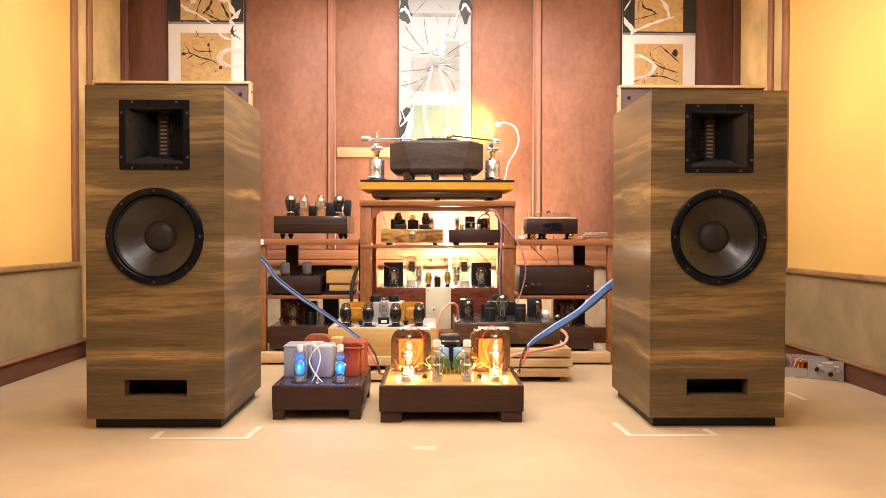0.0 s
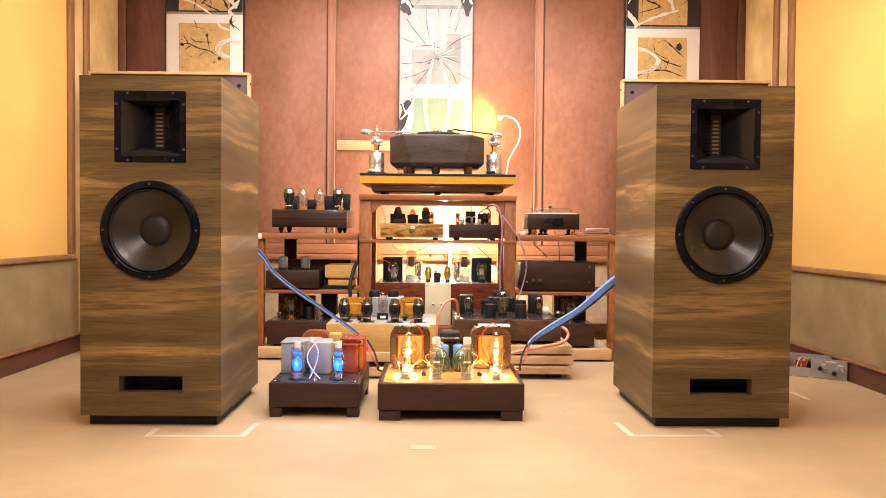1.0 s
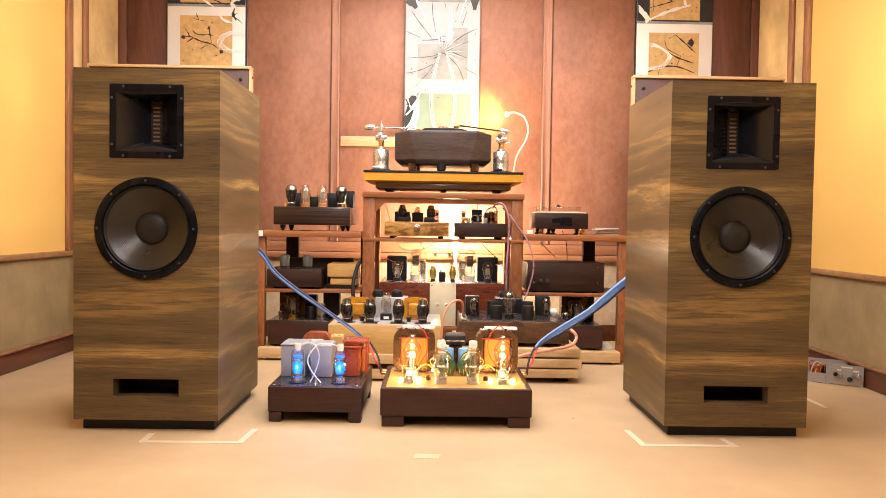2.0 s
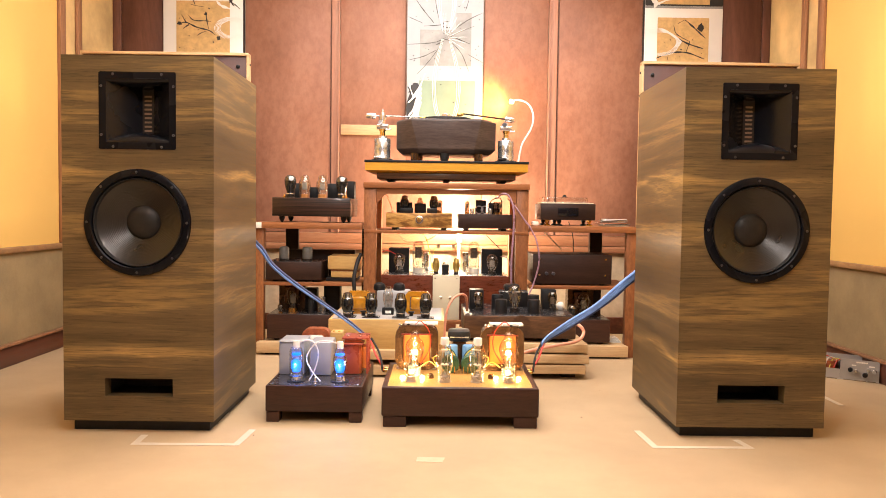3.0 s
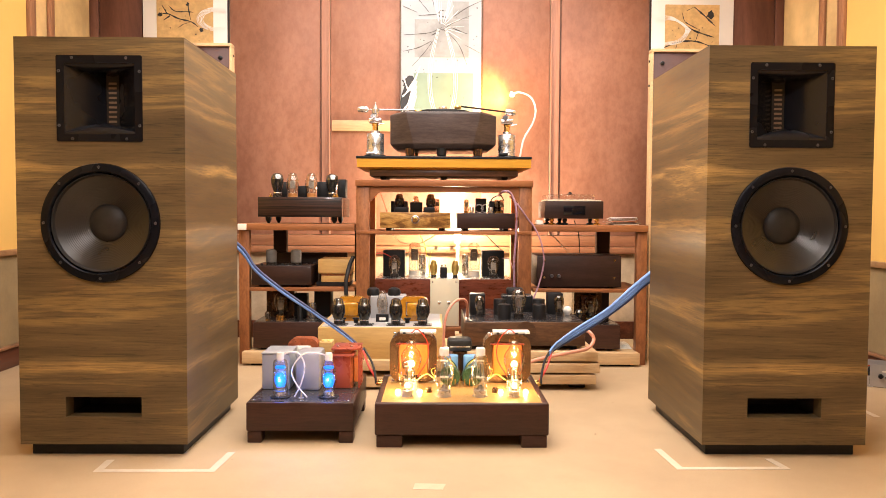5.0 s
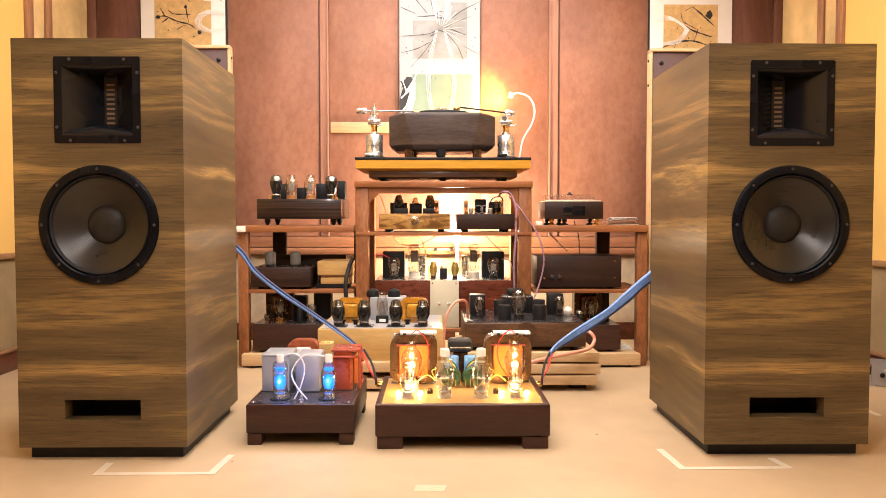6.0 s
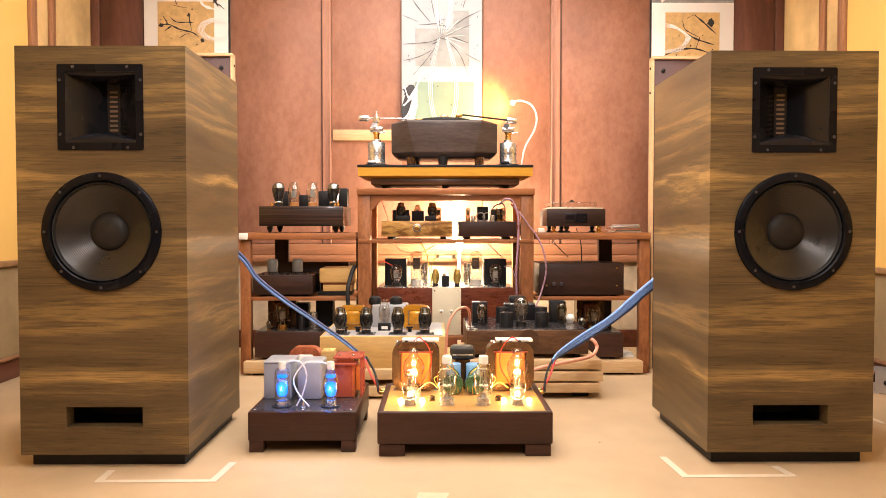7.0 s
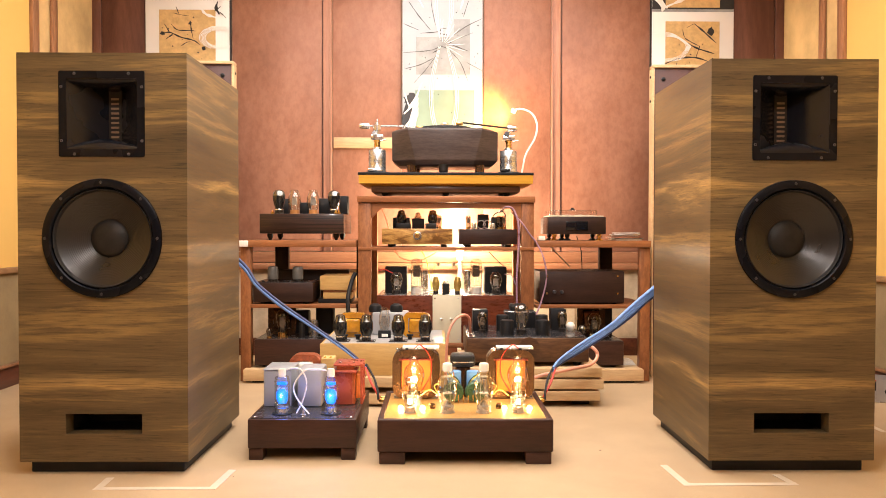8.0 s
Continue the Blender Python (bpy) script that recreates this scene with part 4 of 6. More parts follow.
def vacuum_tube(parent, x, y, z, h, r, shape="st", skin=None, base=None, inner=None, cap=None, hot=None, label=""):
    m = Matrix.Translation((x, y, z))
    t = part("vacuum_tube", lathe(B(), [(k * r, f * h) for k, f in GLASS_SHAPES[shape]], m, 22), skin or CLEAR, parent, label)
    br = r * (0.72 if shape != "straight" else 0.95)
    part("tube_base", lathe(B(), [(0, 0), (br * 1.1, 0), (br * 1.1, 0.02 * h), (br * 0.97, 0.025 * h), (br * 0.97, 0.16 * h), (br * 0.8, 0.17 * h), (0, 0.17 * h)], m, 20), base or TUBEBASE, t)
    if (skin or CLEAR) not in (GETTER, GOLDGLASS) and not (hot and shape == "balloon") and inner != "open":
        b = B()
        ww, lo, hi = (0.58, 0.46, 0.80) if shape == "straight" else (0.42, 0.36, 0.68)
        box(b, x - ww * r, x + ww * r, y - 0.22 * r, y + 0.22 * r, z + lo * h, z + hi * h, 0.08 * r, 1)
        part("anode", b, inner or PLATE, t)
        b = B()
        for s in (-1, 1):
            sweep(b, [(x + s * 0.3 * r, y, z + 0.17 * h), (x + s * 0.3 * r, y, z + lo * h)], 0.03 * r + 0.0004, 6, 0)
        part("support_wire", b, NICKEL, t)
        part("getter_disc", lathe(B(), [(0, 0.70 * h), (0.42 * r, 0.70 * h), (0.42 * r, 0.713 * h), (0, 0.713 * h)], m, 14), NICKEL, t)
    if inner == "open":
        b = B()
        for s in (-1, 1):
            sweep(b, [(x + s * 0.34 * r, y, z + 0.17 * h), (x + s * 0.34 * r, y, z + 0.52 * h), (x + s * 0.2 * r, y, z + 0.84 * h)], 0.03 * r + 0.0004, 6, 3)
        part("support_wire", b, NICKEL, t)
        part("grid_plate", box(B(), x - 0.06 * r, x + 0.06 * r, y - 0.18 * r, y + 0.18 * r, z + 0.40 * h, z + 0.76 * h, 0.02 * r, 1), PLATE, t)
        for f, k in ((0.44, 0.46), (0.82, 0.40)):
            part("mica_disc", lathe(B(), [(0, f * h), (k * r, f * h), (k * r, f * h + 0.003), (0, f * h + 0.003)], m, 14), CERAMIC, t)
        part("stem", lathe(B(), [(0.42 * r, 0.17 * h), (0.30 * r, 0.20 * h), (0.16 * r, 0.27 * h), (0, 0.28 * h)], m, 14), PLATE, t)
    if skin is GETTER:
        dome = [(k * r * 1.015 + 0.0002, f * h) for k, f in GLASS_SHAPES[shape] if f > 0.73]
        part("silver_flash", lathe(B(), dome[:-1] + [(0, 1.004 * h)], m, 22), FLASH, t, "silvered glass dome")
        part("base_ring", lathe(B(), [(br * 1.00, 0.155 * h), (br * 1.02, 0.18 * h), (br * 0.98, 0.20 * h)], m, 20), CHROME, t)
    if hot:
        if shape == "balloon":
            b = B()
            for k in range(4):
                s = (k - 1.5) * 0.16 * r
                sweep(b, [(x + s, y, z + 0.17 * h), (x + s, y, z + 0.42 * h), (x + s * 0.6, y, z + 0.64 * h)], 0.022 * r + 0.0006, 6, 3)
            part("support_wire", b, NICKEL, t)
            part("filament", lathe(B(), [(0, 0.45 * h), (0.22 * r, 0.46 * h), (0.34 * r, 0.51 * h), (0.22 * r, 0.57 * h), (0, 0.58 * h)], m, 12), hot, t, "glowing filament")
        else:
            part("filament", lathe(B(), [(0, 0.18 * h), (0.22 * r, 0.20 * h), (0.26 * r, 0.30 * h), (0.2 * r, 0.355 * h), (0, 0.357 * h)], m, 10), hot, t, "glowing filament")
    if cap:
        part("top_cap", lathe(B(), [(0, h - 0.006), (0.50 * r, h - 0.006), (0.50 * r, h + 0.016), (0.44 * r, h + 0.021), (0, h + 0.022)], m, 16), cap, t, "white ceramic cap")
    return t


def chassis(name, label, x0, x1, y0, y1, z0, z1, mat, top=None, feet="block", bev=0.004, group="amplifiers", category="amplifier", foot_h=0.022, rim=0.012):
    a = thing(name, label, category, group)
    if top:
        part("body", box(B(), x0, x1, y0, y1, z0, z1 - 0.003, bev), mat, a)
        part("top_plate", box(B(), x0 + rim, x1 - rim, y0 + rim, y1 - rim, z1 - 0.0032, z1, 0.001, 1), top, a)
    else:
        part("body", box(B(), x0, x1, y0, y1, z0, z1, bev), mat, a)
    for fx in (x0 + 0.045, x1 - 0.045):
        for fy in (y0 + 0.05, y1 - 0.05):
            if feet == "cone":
                cone_foot(a, fx, fy, z0 - 0.0005, foot_h, 0.016)
            elif feet == "puck":
                part("foot", lathe(B(), [(0, z0 - foot_h), (0.016, z0 - foot_h), (0.017, z0 - 0.001), (0, z0 - 0.001)], Matrix.Translation((fx, fy, 0)), 16), BLACK, a)
    return a


def block(parent, name, x0, x1, y0, y1, z0, z1, mat, bev=0.004, label=""):
    return part(name, box(B(), x0, x1, y0, y1, z0, z1, bev), mat, parent, label)


def wire(parent, pts, r, mat, name="wire", seg=7, n=6, label=""):
    return part(name, sweep(B(), pts, r, seg, n), mat, parent, label)


def bolt(parent, x, y, z, r=0.004, mat=None):
    part("bolt", lathe(B(), [(r, z), (r, z + r * 0.7), (r * 0.6, z + r), (0, z + r)], Matrix.Translation((x, y, 0)), 10), mat or STEEL, parent)


def knob(parent, x, y, z, r, d, mat, name="knob"):
    part(name, lathe(B(), [(r * 1.1, 0), (r * 1.1, d * 0.2), (r, d * 0.25), (r, d * 0.85), (r * 0.85, d), (0, d)], front_disc(x, y, z), 20), mat, parent)


# power amplifier with glowing tubes, on the floor
a = thing("tube_amplifier", "espresso-brown tube amplifier with gold top plate and glowing tubes", "amplifier", "amplifiers")
x0, x1, y0, y1, z0, z1 = -0.175, 0.411, 3.088, 3.565, 0.041, 0.152
hole = [x0 + 0.02, x1 - 0.02, y0 + 0.02, y1 - 0.02]
part("front_rail", box(B(), x0, x1, y0, y0 + 0.021, z0, z1, 0.007, 3), BROWNW, a)
part("back_rail", box(B(), x0, x1, y1 - 0.021, y1, z0, z1, 0.007, 3), BROWNW, a)
part("side_rail", box(B(), x0, x0 + 0.021, y0 + 0.019, y1 - 0.019, z0, z1 - 0.001, 0.005, 2), BROWNW, a)
part("side_rail", box(B(), x1 - 0.021, x1, y0 + 0.019, y1 - 0.019, z0, z1 - 0.001, 0.005, 2), BROWNW, a)
part("top_plate", box(B(), hole[0], hole[1], hole[2], hole[3], z1 - 0.012, z1 - 0.005), GOLDPLATE, a, "gold-coloured top plate")
part("bottom_plate", box(B(), x0 + 0.02, x1 - 0.02, y0 + 0.02, y1 - 0.02, z0 + 0.002, z0 + 0.006), BLACK, a)
for fx0, fx1 in ((x0 + 0.006, x0 + 0.092), (x1 - 0.092, x1 - 0.006)):
    for fy in (y0 + 0.004, y1 - 0.084):
        block(a, "foot", fx0, fx1, fy, fy + 0.08, 0, z0 - 0.0005, BROWNW, 0.003)
# Black block added under the chassis to stand in for the gap's shade.
block(a, "recessed_skirt", x0 + 0.09, x1 - 0.09, y0 + 0.16, y1 - 0.09, 0.002, z0 + 0.0015, BLACK, 0.0)
zt = z1 - 0.005
for tx in (-0.070, 0.306):
    vacuum_tube(a, tx, 3.215, zt, 0.126, 0.027, "st", CLEAR, NICKEL, "open", None, HEATER)
    vacuum_tube(a, tx + 0.010, 3.335, zt, 0.178, 0.038, "balloon", CLEAR, NICKEL, NICKEL, None, FILAMENT, "large glowing balloon-shaped tube")
for tx in (0.059, 0.186):
    vacuum_tube(a, tx, 3.215, zt, 0.150, 0.034, "st", CLEAR, NICKEL, "open", CERAMIC, None, "clear bottle-shaped tube with white cap")
for hx in (-0.105, -0.028, 0.262, 0.352):
    part("heater_lamp", lathe(B(), [(0, zt), (0.009, zt), (0.009, zt + 0.006), (0.005, zt + 0.010), (0, zt + 0.011)], Matrix.Translation((hx, 3.27, 0)), 10), HEATER, a, "small glowing heater")
for cx, tx in ((-0.055, -0.058), (0.300, 0.318)):
    t = part("output_transformer", hoop(B(), cx, zt + 0.093, 0.178, 0.184, 0.045, 0.030, 3.43, 3.51), BRONZE, a, "bronze wound-core transformer with orange coil")
    block(t, "coil", cx - 0.056, cx + 0.056, 3.415, 3.525, zt + 0.031, zt + 0.150, ORANGE, 0.012, "orange wrapped coil")
    block(t, "coil_lip", cx - 0.064, cx + 0.064, 3.42, 3.52, zt + 0.146, zt + 0.152, REDLAC, 0.001)
    block(t, "clamp_plate", cx - 0.052, cx + 0.086, 3.44, 3.50, zt + 0.1855, zt + 0.194, CERAMIC, 0.001)
    for k in range(5):
        bolt(t, cx - 0.07 + 0.035 * k, 3.434, zt + 0.186, 0.006, BLACK if k % 2 else STEEL)
    block(t, "base_clamp", cx - 0.085, cx + 0.085, 3.44, 3.50, zt, zt + 0.004, STEEL, 0.001)
    s = 1 if tx < 0 else -1
    wire(a, [(tx, 3.335, zt + 0.205), (tx + s * 0.02, 3.37, zt + 0.212), (tx + s * 0.055, 3.39, zt + 0.165), (tx + s * 0.058, 3.39, zt + 0.10), (tx + s * 0.02, 3.40, zt + 0.03)], 0.0022, REDWIRE, "red_wire")
for sx, s in ((0.059, -1), (0.186, 1)):
    wire(a, [(sx + s * 0.029, 3.22, zt + 0.10), (sx + s * 0.045, 3.24, zt + 0.085), (sx + s * 0.03, 3.25, zt + 0.05), (sx + s * 0.06, 3.28, zt + 0.065), (sx + s * 0.095, 3.30, zt + 0.04)], 0.0015, YELLOWWIRE, "thin_wire")
c = block(a, "choke", 0.094, 0.150, 3.46, 3.53, zt, zt + 0.115, BRONZE, 0.004, "dark choke between the capacitors")
block(c, "choke_cover", 0.074, 0.168, 3.44, 3.54, zt + 0.116, zt + 0.163, BLACK, 0.014, "glossy black cover")
block(c, "cover_label", 0.083, 0.160, 3.4385, 3.441, zt + 0.134, zt + 0.139, STEEL, 0.0005)
for cx in (0.088, 0.160):
    part("capacitor", can(B(), cx, 3.425, zt, zt + 0.108, 0.026, 24), BLUECAP, a, "blue capacitor can")
    s = -1 if cx < 0.12 else 1
    part("green_coil", lathe(B(), [(0.010, -0.014), (0.033, -0.014), (0.038, -0.007), (0.038, 0.007), (0.033, 0.014), (0.010, 0.014), (0.010, -0.014)], front_disc(cx + s * 0.004, 3.375, zt + 0.0385), 26), GREENCOIL, a, "small green wound coil")
    for k, m_ in enumerate((YELLOWWIRE, GREENCOIL)):
        wire(a, [(0.124 + s * 0.008, 3.40, zt + 0.035 + 0.008 * k), (cx - s * 0.01, 3.395, zt + 0.075 + 0.008 * k), (cx + s * 0.022, 3.395, zt + 0.105), (cx + s * 0.03, 3.40, zt + 0.12)], 0.0022, m_, "thin_wire")
for k in range(4):
    part("pin", box(B(), 0.10 + 0.018 * k, 0.103 + 0.018 * k, 3.36, 3.363, zt, zt + 0.03), BRASS, a)
for tx in (0.005, 0.245):
    part("socket", lathe(B(), [(0, zt), (0.013, zt), (0.013, zt + 0.012), (0.009, zt + 0.018), (0, zt + 0.018)], Matrix.Translation((tx, 3.275, 0)), 14), BRONZE, a)
for sx, s in ((x0, -1), (x1, 1)):
    for k in range(2):
        part("speaker_terminal", lathe(B(), [(0, 0), (0.008, 0), (0.008, 0.018), (0.005, 0.024), (0, 0.024)], Matrix.Translation((sx, 3.48 + 0.04 * k, 0.132)) @ Matrix.Rotation(radians(90 * s), 4, "Y"), 12), BRASS, a, "brass speaker terminal")

# power supply with blue tubes
a = thing("tube_power_supply", "dark brown tube power supply with blue glowing tubes", "power supply", "amplifiers")
x0, x1, y0, y1, z0, z1 = -0.617, -0.250, 3.14, 3.64, 0.0405, 0.1415
part("body", box(B(), x0, x1, y0, y1, z0, z1 - 0.002, 0.004), BROWNW, a)
part("top_plate", box(B(), x0 + 0.01, x1 - 0.01, y0 + 0.01, y1 - 0.01, z1 - 0.0022, z1, 0.0008, 1), DARKPLATE, a)
for fx0, fx1 in ((x0 + 0.003, x0 + 0.052), (x1 - 0.052, x1 - 0.003)):
    for fy in (y0 + 0.003, y1 - 0.063):
        block(a, "foot", fx0, fx1, fy, fy + 0.06, 0, z0 - 0.0005, BROWNW, 0.003)
# Same added black filler: shade below the power supply, not a chassis part.
block(a, "recessed_skirt", x0 + 0.07, x1 - 0.07, y0 + 0.16, y1 - 0.09, 0.002, z0 - 0.0045, BLACK, 0.0)
block(a, "bottom_plate", x0 + 0.03, x1 - 0.03, y0 + 0.03, y1 - 0.03, z0 - 0.004, z0 - 0.001, BLACK, 0.001)
for bx in (x0 + 0.02, (x0 + x1) / 2, x1 - 0.02):
    for by in (y0 + 0.02, y1 - 0.02):
        bolt(a, bx, by, z1, 0.004)
t = block(a, "transformer_can", -0.604, -0.503, 3.33, 3.49, z1, 0.272, GREYPAINT, 0.005, "grey enamelled transformer can")
block(t, "can_lid", -0.606, -0.501, 3.328, 3.492, 0.2725, 0.276, GREYPAINT, 0.001)
t = block(a, "transformer_can", -0.481, -0.392, 3.32, 3.46, z1, 0.277, GREYPAINT, 0.009, "grey enamelled transformer can")
for tx in (-0.515, -0.346):
    t = vacuum_tube(a, tx, 3.22, z1, 0.135, 0.027, "st" if tx > -0.4 else "straight", CLEAR, STEEL, NICKEL, CERAMIC, None, "tube with bright blue glow and white cap")
    part("gas_glow", lathe(B(), [(0, 0.034), (0.014, 0.036), (0.020, 0.052), (0.020, 0.072), (0.011, 0.086), (0, 0.088)], Matrix.Translation((tx, 3.22, z1)), 16), BLUEGLOW, t, "glowing blue gas")
    part("upper_glow", lathe(B(), [(0, 0.100), (0.017, 0.101), (0.018, 0.108), (0, 0.109)], Matrix.Translation((tx, 3.22, z1)), 16), BLUEGLOW, t, "glowing blue gas")
    part("socket_ring", lathe(B(), [(0.024, 0), (0.036, 0), (0.036, 0.003), (0.024, 0.004)], Matrix.Translation((tx, 3.22, z1)), 20), BLACK, a)
wire(a, [(-0.505, 3.22, z1 + 0.148), (-0.478, 3.21, z1 + 0.160), (-0.445, 3.20, z1 + 0.155), (-0.427, 3.20, z1 + 0.11), (-0.44, 3.20, z1 + 0.05), (-0.462, 3.20, z1 + 0.005)], 0.0028, WHITEWIRE, "white_wire")
wire(a, [(-0.358, 3.22, z1 + 0.148), (-0.39, 3.205, z1 + 0.158), (-0.435, 3.20, z1 + 0.152), (-0.470, 3.195, z1 + 0.10), (-0.455, 3.195, z1 + 0.05), (-0.418, 3.195, z1 + 0.004)], 0.0028, WHITEWIRE, "white_wire")
part("toggle_switch", lathe(B(), [(0.010, z1), (0.010, z1 + 0.004), (0.005, z1 + 0.005), (0.004, z1 + 0.014), (0.002, z1 + 0.024), (0, z1 + 0.024)], Matrix.Translation((-0.437, 3.19, 0)), 12), CHROME, a)
t = block(a, "red_transformer", -0.350, -0.276, 3.36, 3.47, z1, 0.262, COPPER, 0.004, "orange-red lacquered transformer with stepped top plates")
block(t, "front_plate", -0.356, -0.286, 3.352, 3.358, z1 + 0.002, 0.258, REDLAC, 0.001)
block(t, "lower_top_plate", -0.362, -0.270, 3.335, 3.44, 0.2625, 0.268, REDLAC, 0.001)
block(t, "spacer", -0.345, -0.280, 3.37, 3.48, 0.2682, 0.282, COPPER, 0.001)
block(t, "upper_top_plate", -0.356, -0.252, 3.36, 3.50, 0.2825, 0.288, REDLAC, 0.001)
block(t, "coil", -0.2755, -0.258, 3.375, 3.455, z1 + 0.02, 0.250, ORANGE, 0.004, "orange coil")
for k in range(3):
    block(t, "frame_bar", -0.2575, -0.249, 3.362 + 0.044 * k, 3.370 + 0.044 * k, z1 + 0.001, 0.2815, REDLAC, 0.001)
for k in range(2):
    block(t, "cross_bar", -0.2475, -0.2445, 3.36, 3.462, z1 + 0.018 + 0.07 * k, z1 + 0.026 + 0.07 * k, REDLAC, 0.001)
    bolt(t, -0.335 + 0.05 * k, 3.40, 0.2885, 0.005)
t = part("open_transformer", hoop(B(), -0.487, 0.222, 0.120, 0.156, 0.035, 0.026, 3.52, 3.58), COPPER, a, "open transformer with white wrapped coil")
block(t, "coil", -0.520, -0.452, 3.50, 3.60, 0.17, 0.272, CERAMIC, 0.012)
block(a, "choke", -0.425, -0.375, 3.52, 3.60, z1, 0.285, MAPLE, 0.003, "small yellow-cased choke")
for k in range(2):
    bolt(a, -0.412 + 0.022 * k, 3.54, 0.2855, 0.005, BRASS)

# boards under the middle amplifiers
for k, (z0, z1) in enumerate(((0.012, 0.057), (0.086, 0.131))):
    solo("wooden_board", box(B(), -0.545 + 0.01 * k, 0.085, 3.955 + 0.005 * k, 4.50, z0, z1, 0.003), PINE, "thick pale wooden board in a stack on the floor", "board", "board stacks")
for bx in (-0.5, -0.04):
    solo("spacer_block", box(B(), bx, bx + 0.07, 4.02, 4.45, 0.0572, 0.0858, 0.002), DARKW, "dark wooden spacer between the stacked boards", "spacer", "spacers")
    solo("spacer_block", box(B(), bx, bx + 0.07, 4.02, 4.45, 0.0, 0.0118, 0.002), DARKW, "thin dark wooden spacer on the floor", "spacer", "spacers")
for k, (z0, z1, xr) in enumerate(((0.028, 0.070, 0.748), (0.078, 0.121, 0.764), (0.130, 0.172, 0.758))):
    solo("wooden_board", box(B(), 0.13, xr, 3.955 + 0.004 * k, 4.50, z0, z1, 0.003), PINE, "thick pale wooden board in a stack on the floor", "board", "board stacks")
for z0, z1 in ((0.0, 0.0278), (0.0702, 0.0778), (0.1212, 0.1298)):
    for bx in (0.17, 0.64):
        solo("spacer_block", box(B(), bx, bx + 0.07, 4.02, 4.45, z0, z1, 0.001), DARKW, "thin dark wooden spacer under a pale board", "spacer", "spacers")

# pale wooden amplifier with smoky tubes
a = chassis("tube_amplifier", "pale yellow wooden tube amplifier with smoky silvered tubes", -0.500, 0.062, 4.0, 4.49, 0.1315, 0.277, MAPLE, SILVERPLATE, "none", 0.003)
for tx in (-0.416, -0.298, -0.153, -0.030):
    vacuum_tube(a, tx, 4.07, 0.277, 0.122, 0.031, "st", GETTER, label="smoky silvered bottle-shaped tube")
    block(a, "socket_plate", tx - 0.042, tx + 0.042, 4.03, 4.11, 0.2772, 0.2795, BLACK, 0.001)
    for s in (-1, 1):
        bolt(a, tx + s * 0.036, 4.05, 0.2796, 0.004)
vacuum_tube(a, -0.225, 4.22, 0.277, 0.142, 0.027, "st", CLEAR, TUBEBASE, NICKEL)
t = block(a, "labelled_socket", -0.252, -0.193, 4.165, 4.19, 0.277, 0.312, BLACK, 0.002, "black socket block with white label")
block(t, "label", -0.235, -0.206, 4.1638, 4.1646, 0.284, 0.298, CERAMIC, 0.0002)
t = block(a, "silver_transformer", -0.289, -0.117, 4.29, 4.42, 0.2772, 0.385, GREYPAINT, 0.006, "silver transformer case with black terminals")
for px in (-0.278, -0.175):
    part("terminal", lathe(B(), [(0, 0.384), (0.030, 0.384), (0.033, 0.398), (0.028, 0.416), (0.015, 0.424), (0, 0.425)], Matrix.Translation((px, 4.34, 0)), 18), BLACK, t)
for cx in (-0.373, -0.072):
    t = part("amber_transformer", hoop(B(), cx, 0.335, 0.130, 0.115, 0.028, 0.024, 4.19, 4.24), AMBER, a, "amber wound transformer")
    block(t, "coil", cx - 0.036, cx + 0.036, 4.17, 4.26, 0.302, 0.366, AMBER, 0.012)
    for s in (-1, 1):
        part("terminal_post", lathe(B(), [(0, 0.277), (0.010, 0.277), (0.010, 0.292), (0.016, 0.294), (0.016, 0.300), (0, 0.300)], Matrix.Translation((cx + s * 0.03, 4.13, 0)), 10), BLACK, t)

# walnut amplifier with black cans
a = chassis("tube_amplifier", "dark walnut tube amplifier with black cans and clear tubes", 0.158, 0.705, 4.0, 4.49, 0.192, 0.303, WALNUT, DARKPLATE, "puck", 0.005, foot_h=0.0195, rim=0.006)
part("round_inlay", lathe(B(), [(0.046, -0.002), (0.046, 0.0015), (0.042, 0.002), (0, 0.002)], front_disc(0.437, 4.0, 0.258), 32), WALNUT, a, "dark round inlay on the front")
for px, py, h in ((0.346, 4.1, 0.068), (0.509, 4.1, 0.068), (0.339, 4.26, 0.075), (0.526, 4.26, 0.075)):
    part("black_can", can(B(), px, py, 0.303, 0.303 + h, 0.030, 28, 0.12), BLACK, a, "black cylindrical can")
vacuum_tube(a, 0.415, 4.12, 0.303, 0.138, 0.034, "globe", CLEAR, TUBEBASE, PLATE)
vacuum_tube(a, 0.236, 4.17, 0.303, 0.100, 0.024, "globe", SMOKE, TUBEBASE, NICKEL)
vacuum_tube(a, 0.616, 4.2, 0.303, 0.100, 0.024, "globe", SMOKE, TUBEBASE, NICKEL)
for px, py in ((0.230, 4.26), (0.610, 4.3)):
    block(a, "black_transformer", px - 0.036, px + 0.036, py - 0.035, py + 0.045, 0.303, 0.404, BLACK, 0.003, "black boxed transformer")
t = block(a, "black_transformer", 0.362, 0.510, 4.35, 4.45, 0.303, 0.385, BLACK, 0.004, "black laminated transformer")
block(t, "bell", 0.384, 0.466, 4.36, 4.44, 0.385, 0.420, BLACK, 0.012)
block(t, "steel_strap", 0.351, 0.508, 4.348, 4.36, 0.379, 0.386, STEEL, 0.001)
part("white_bulb", lathe(B(), [(0, 0.303), (0.012, 0.303), (0.021, 0.318), (0.021, 0.330), (0.012, 0.343), (0, 0.346)], Matrix.Translation((0.665, 4.25, 0)), 16), CERAMIC, a)

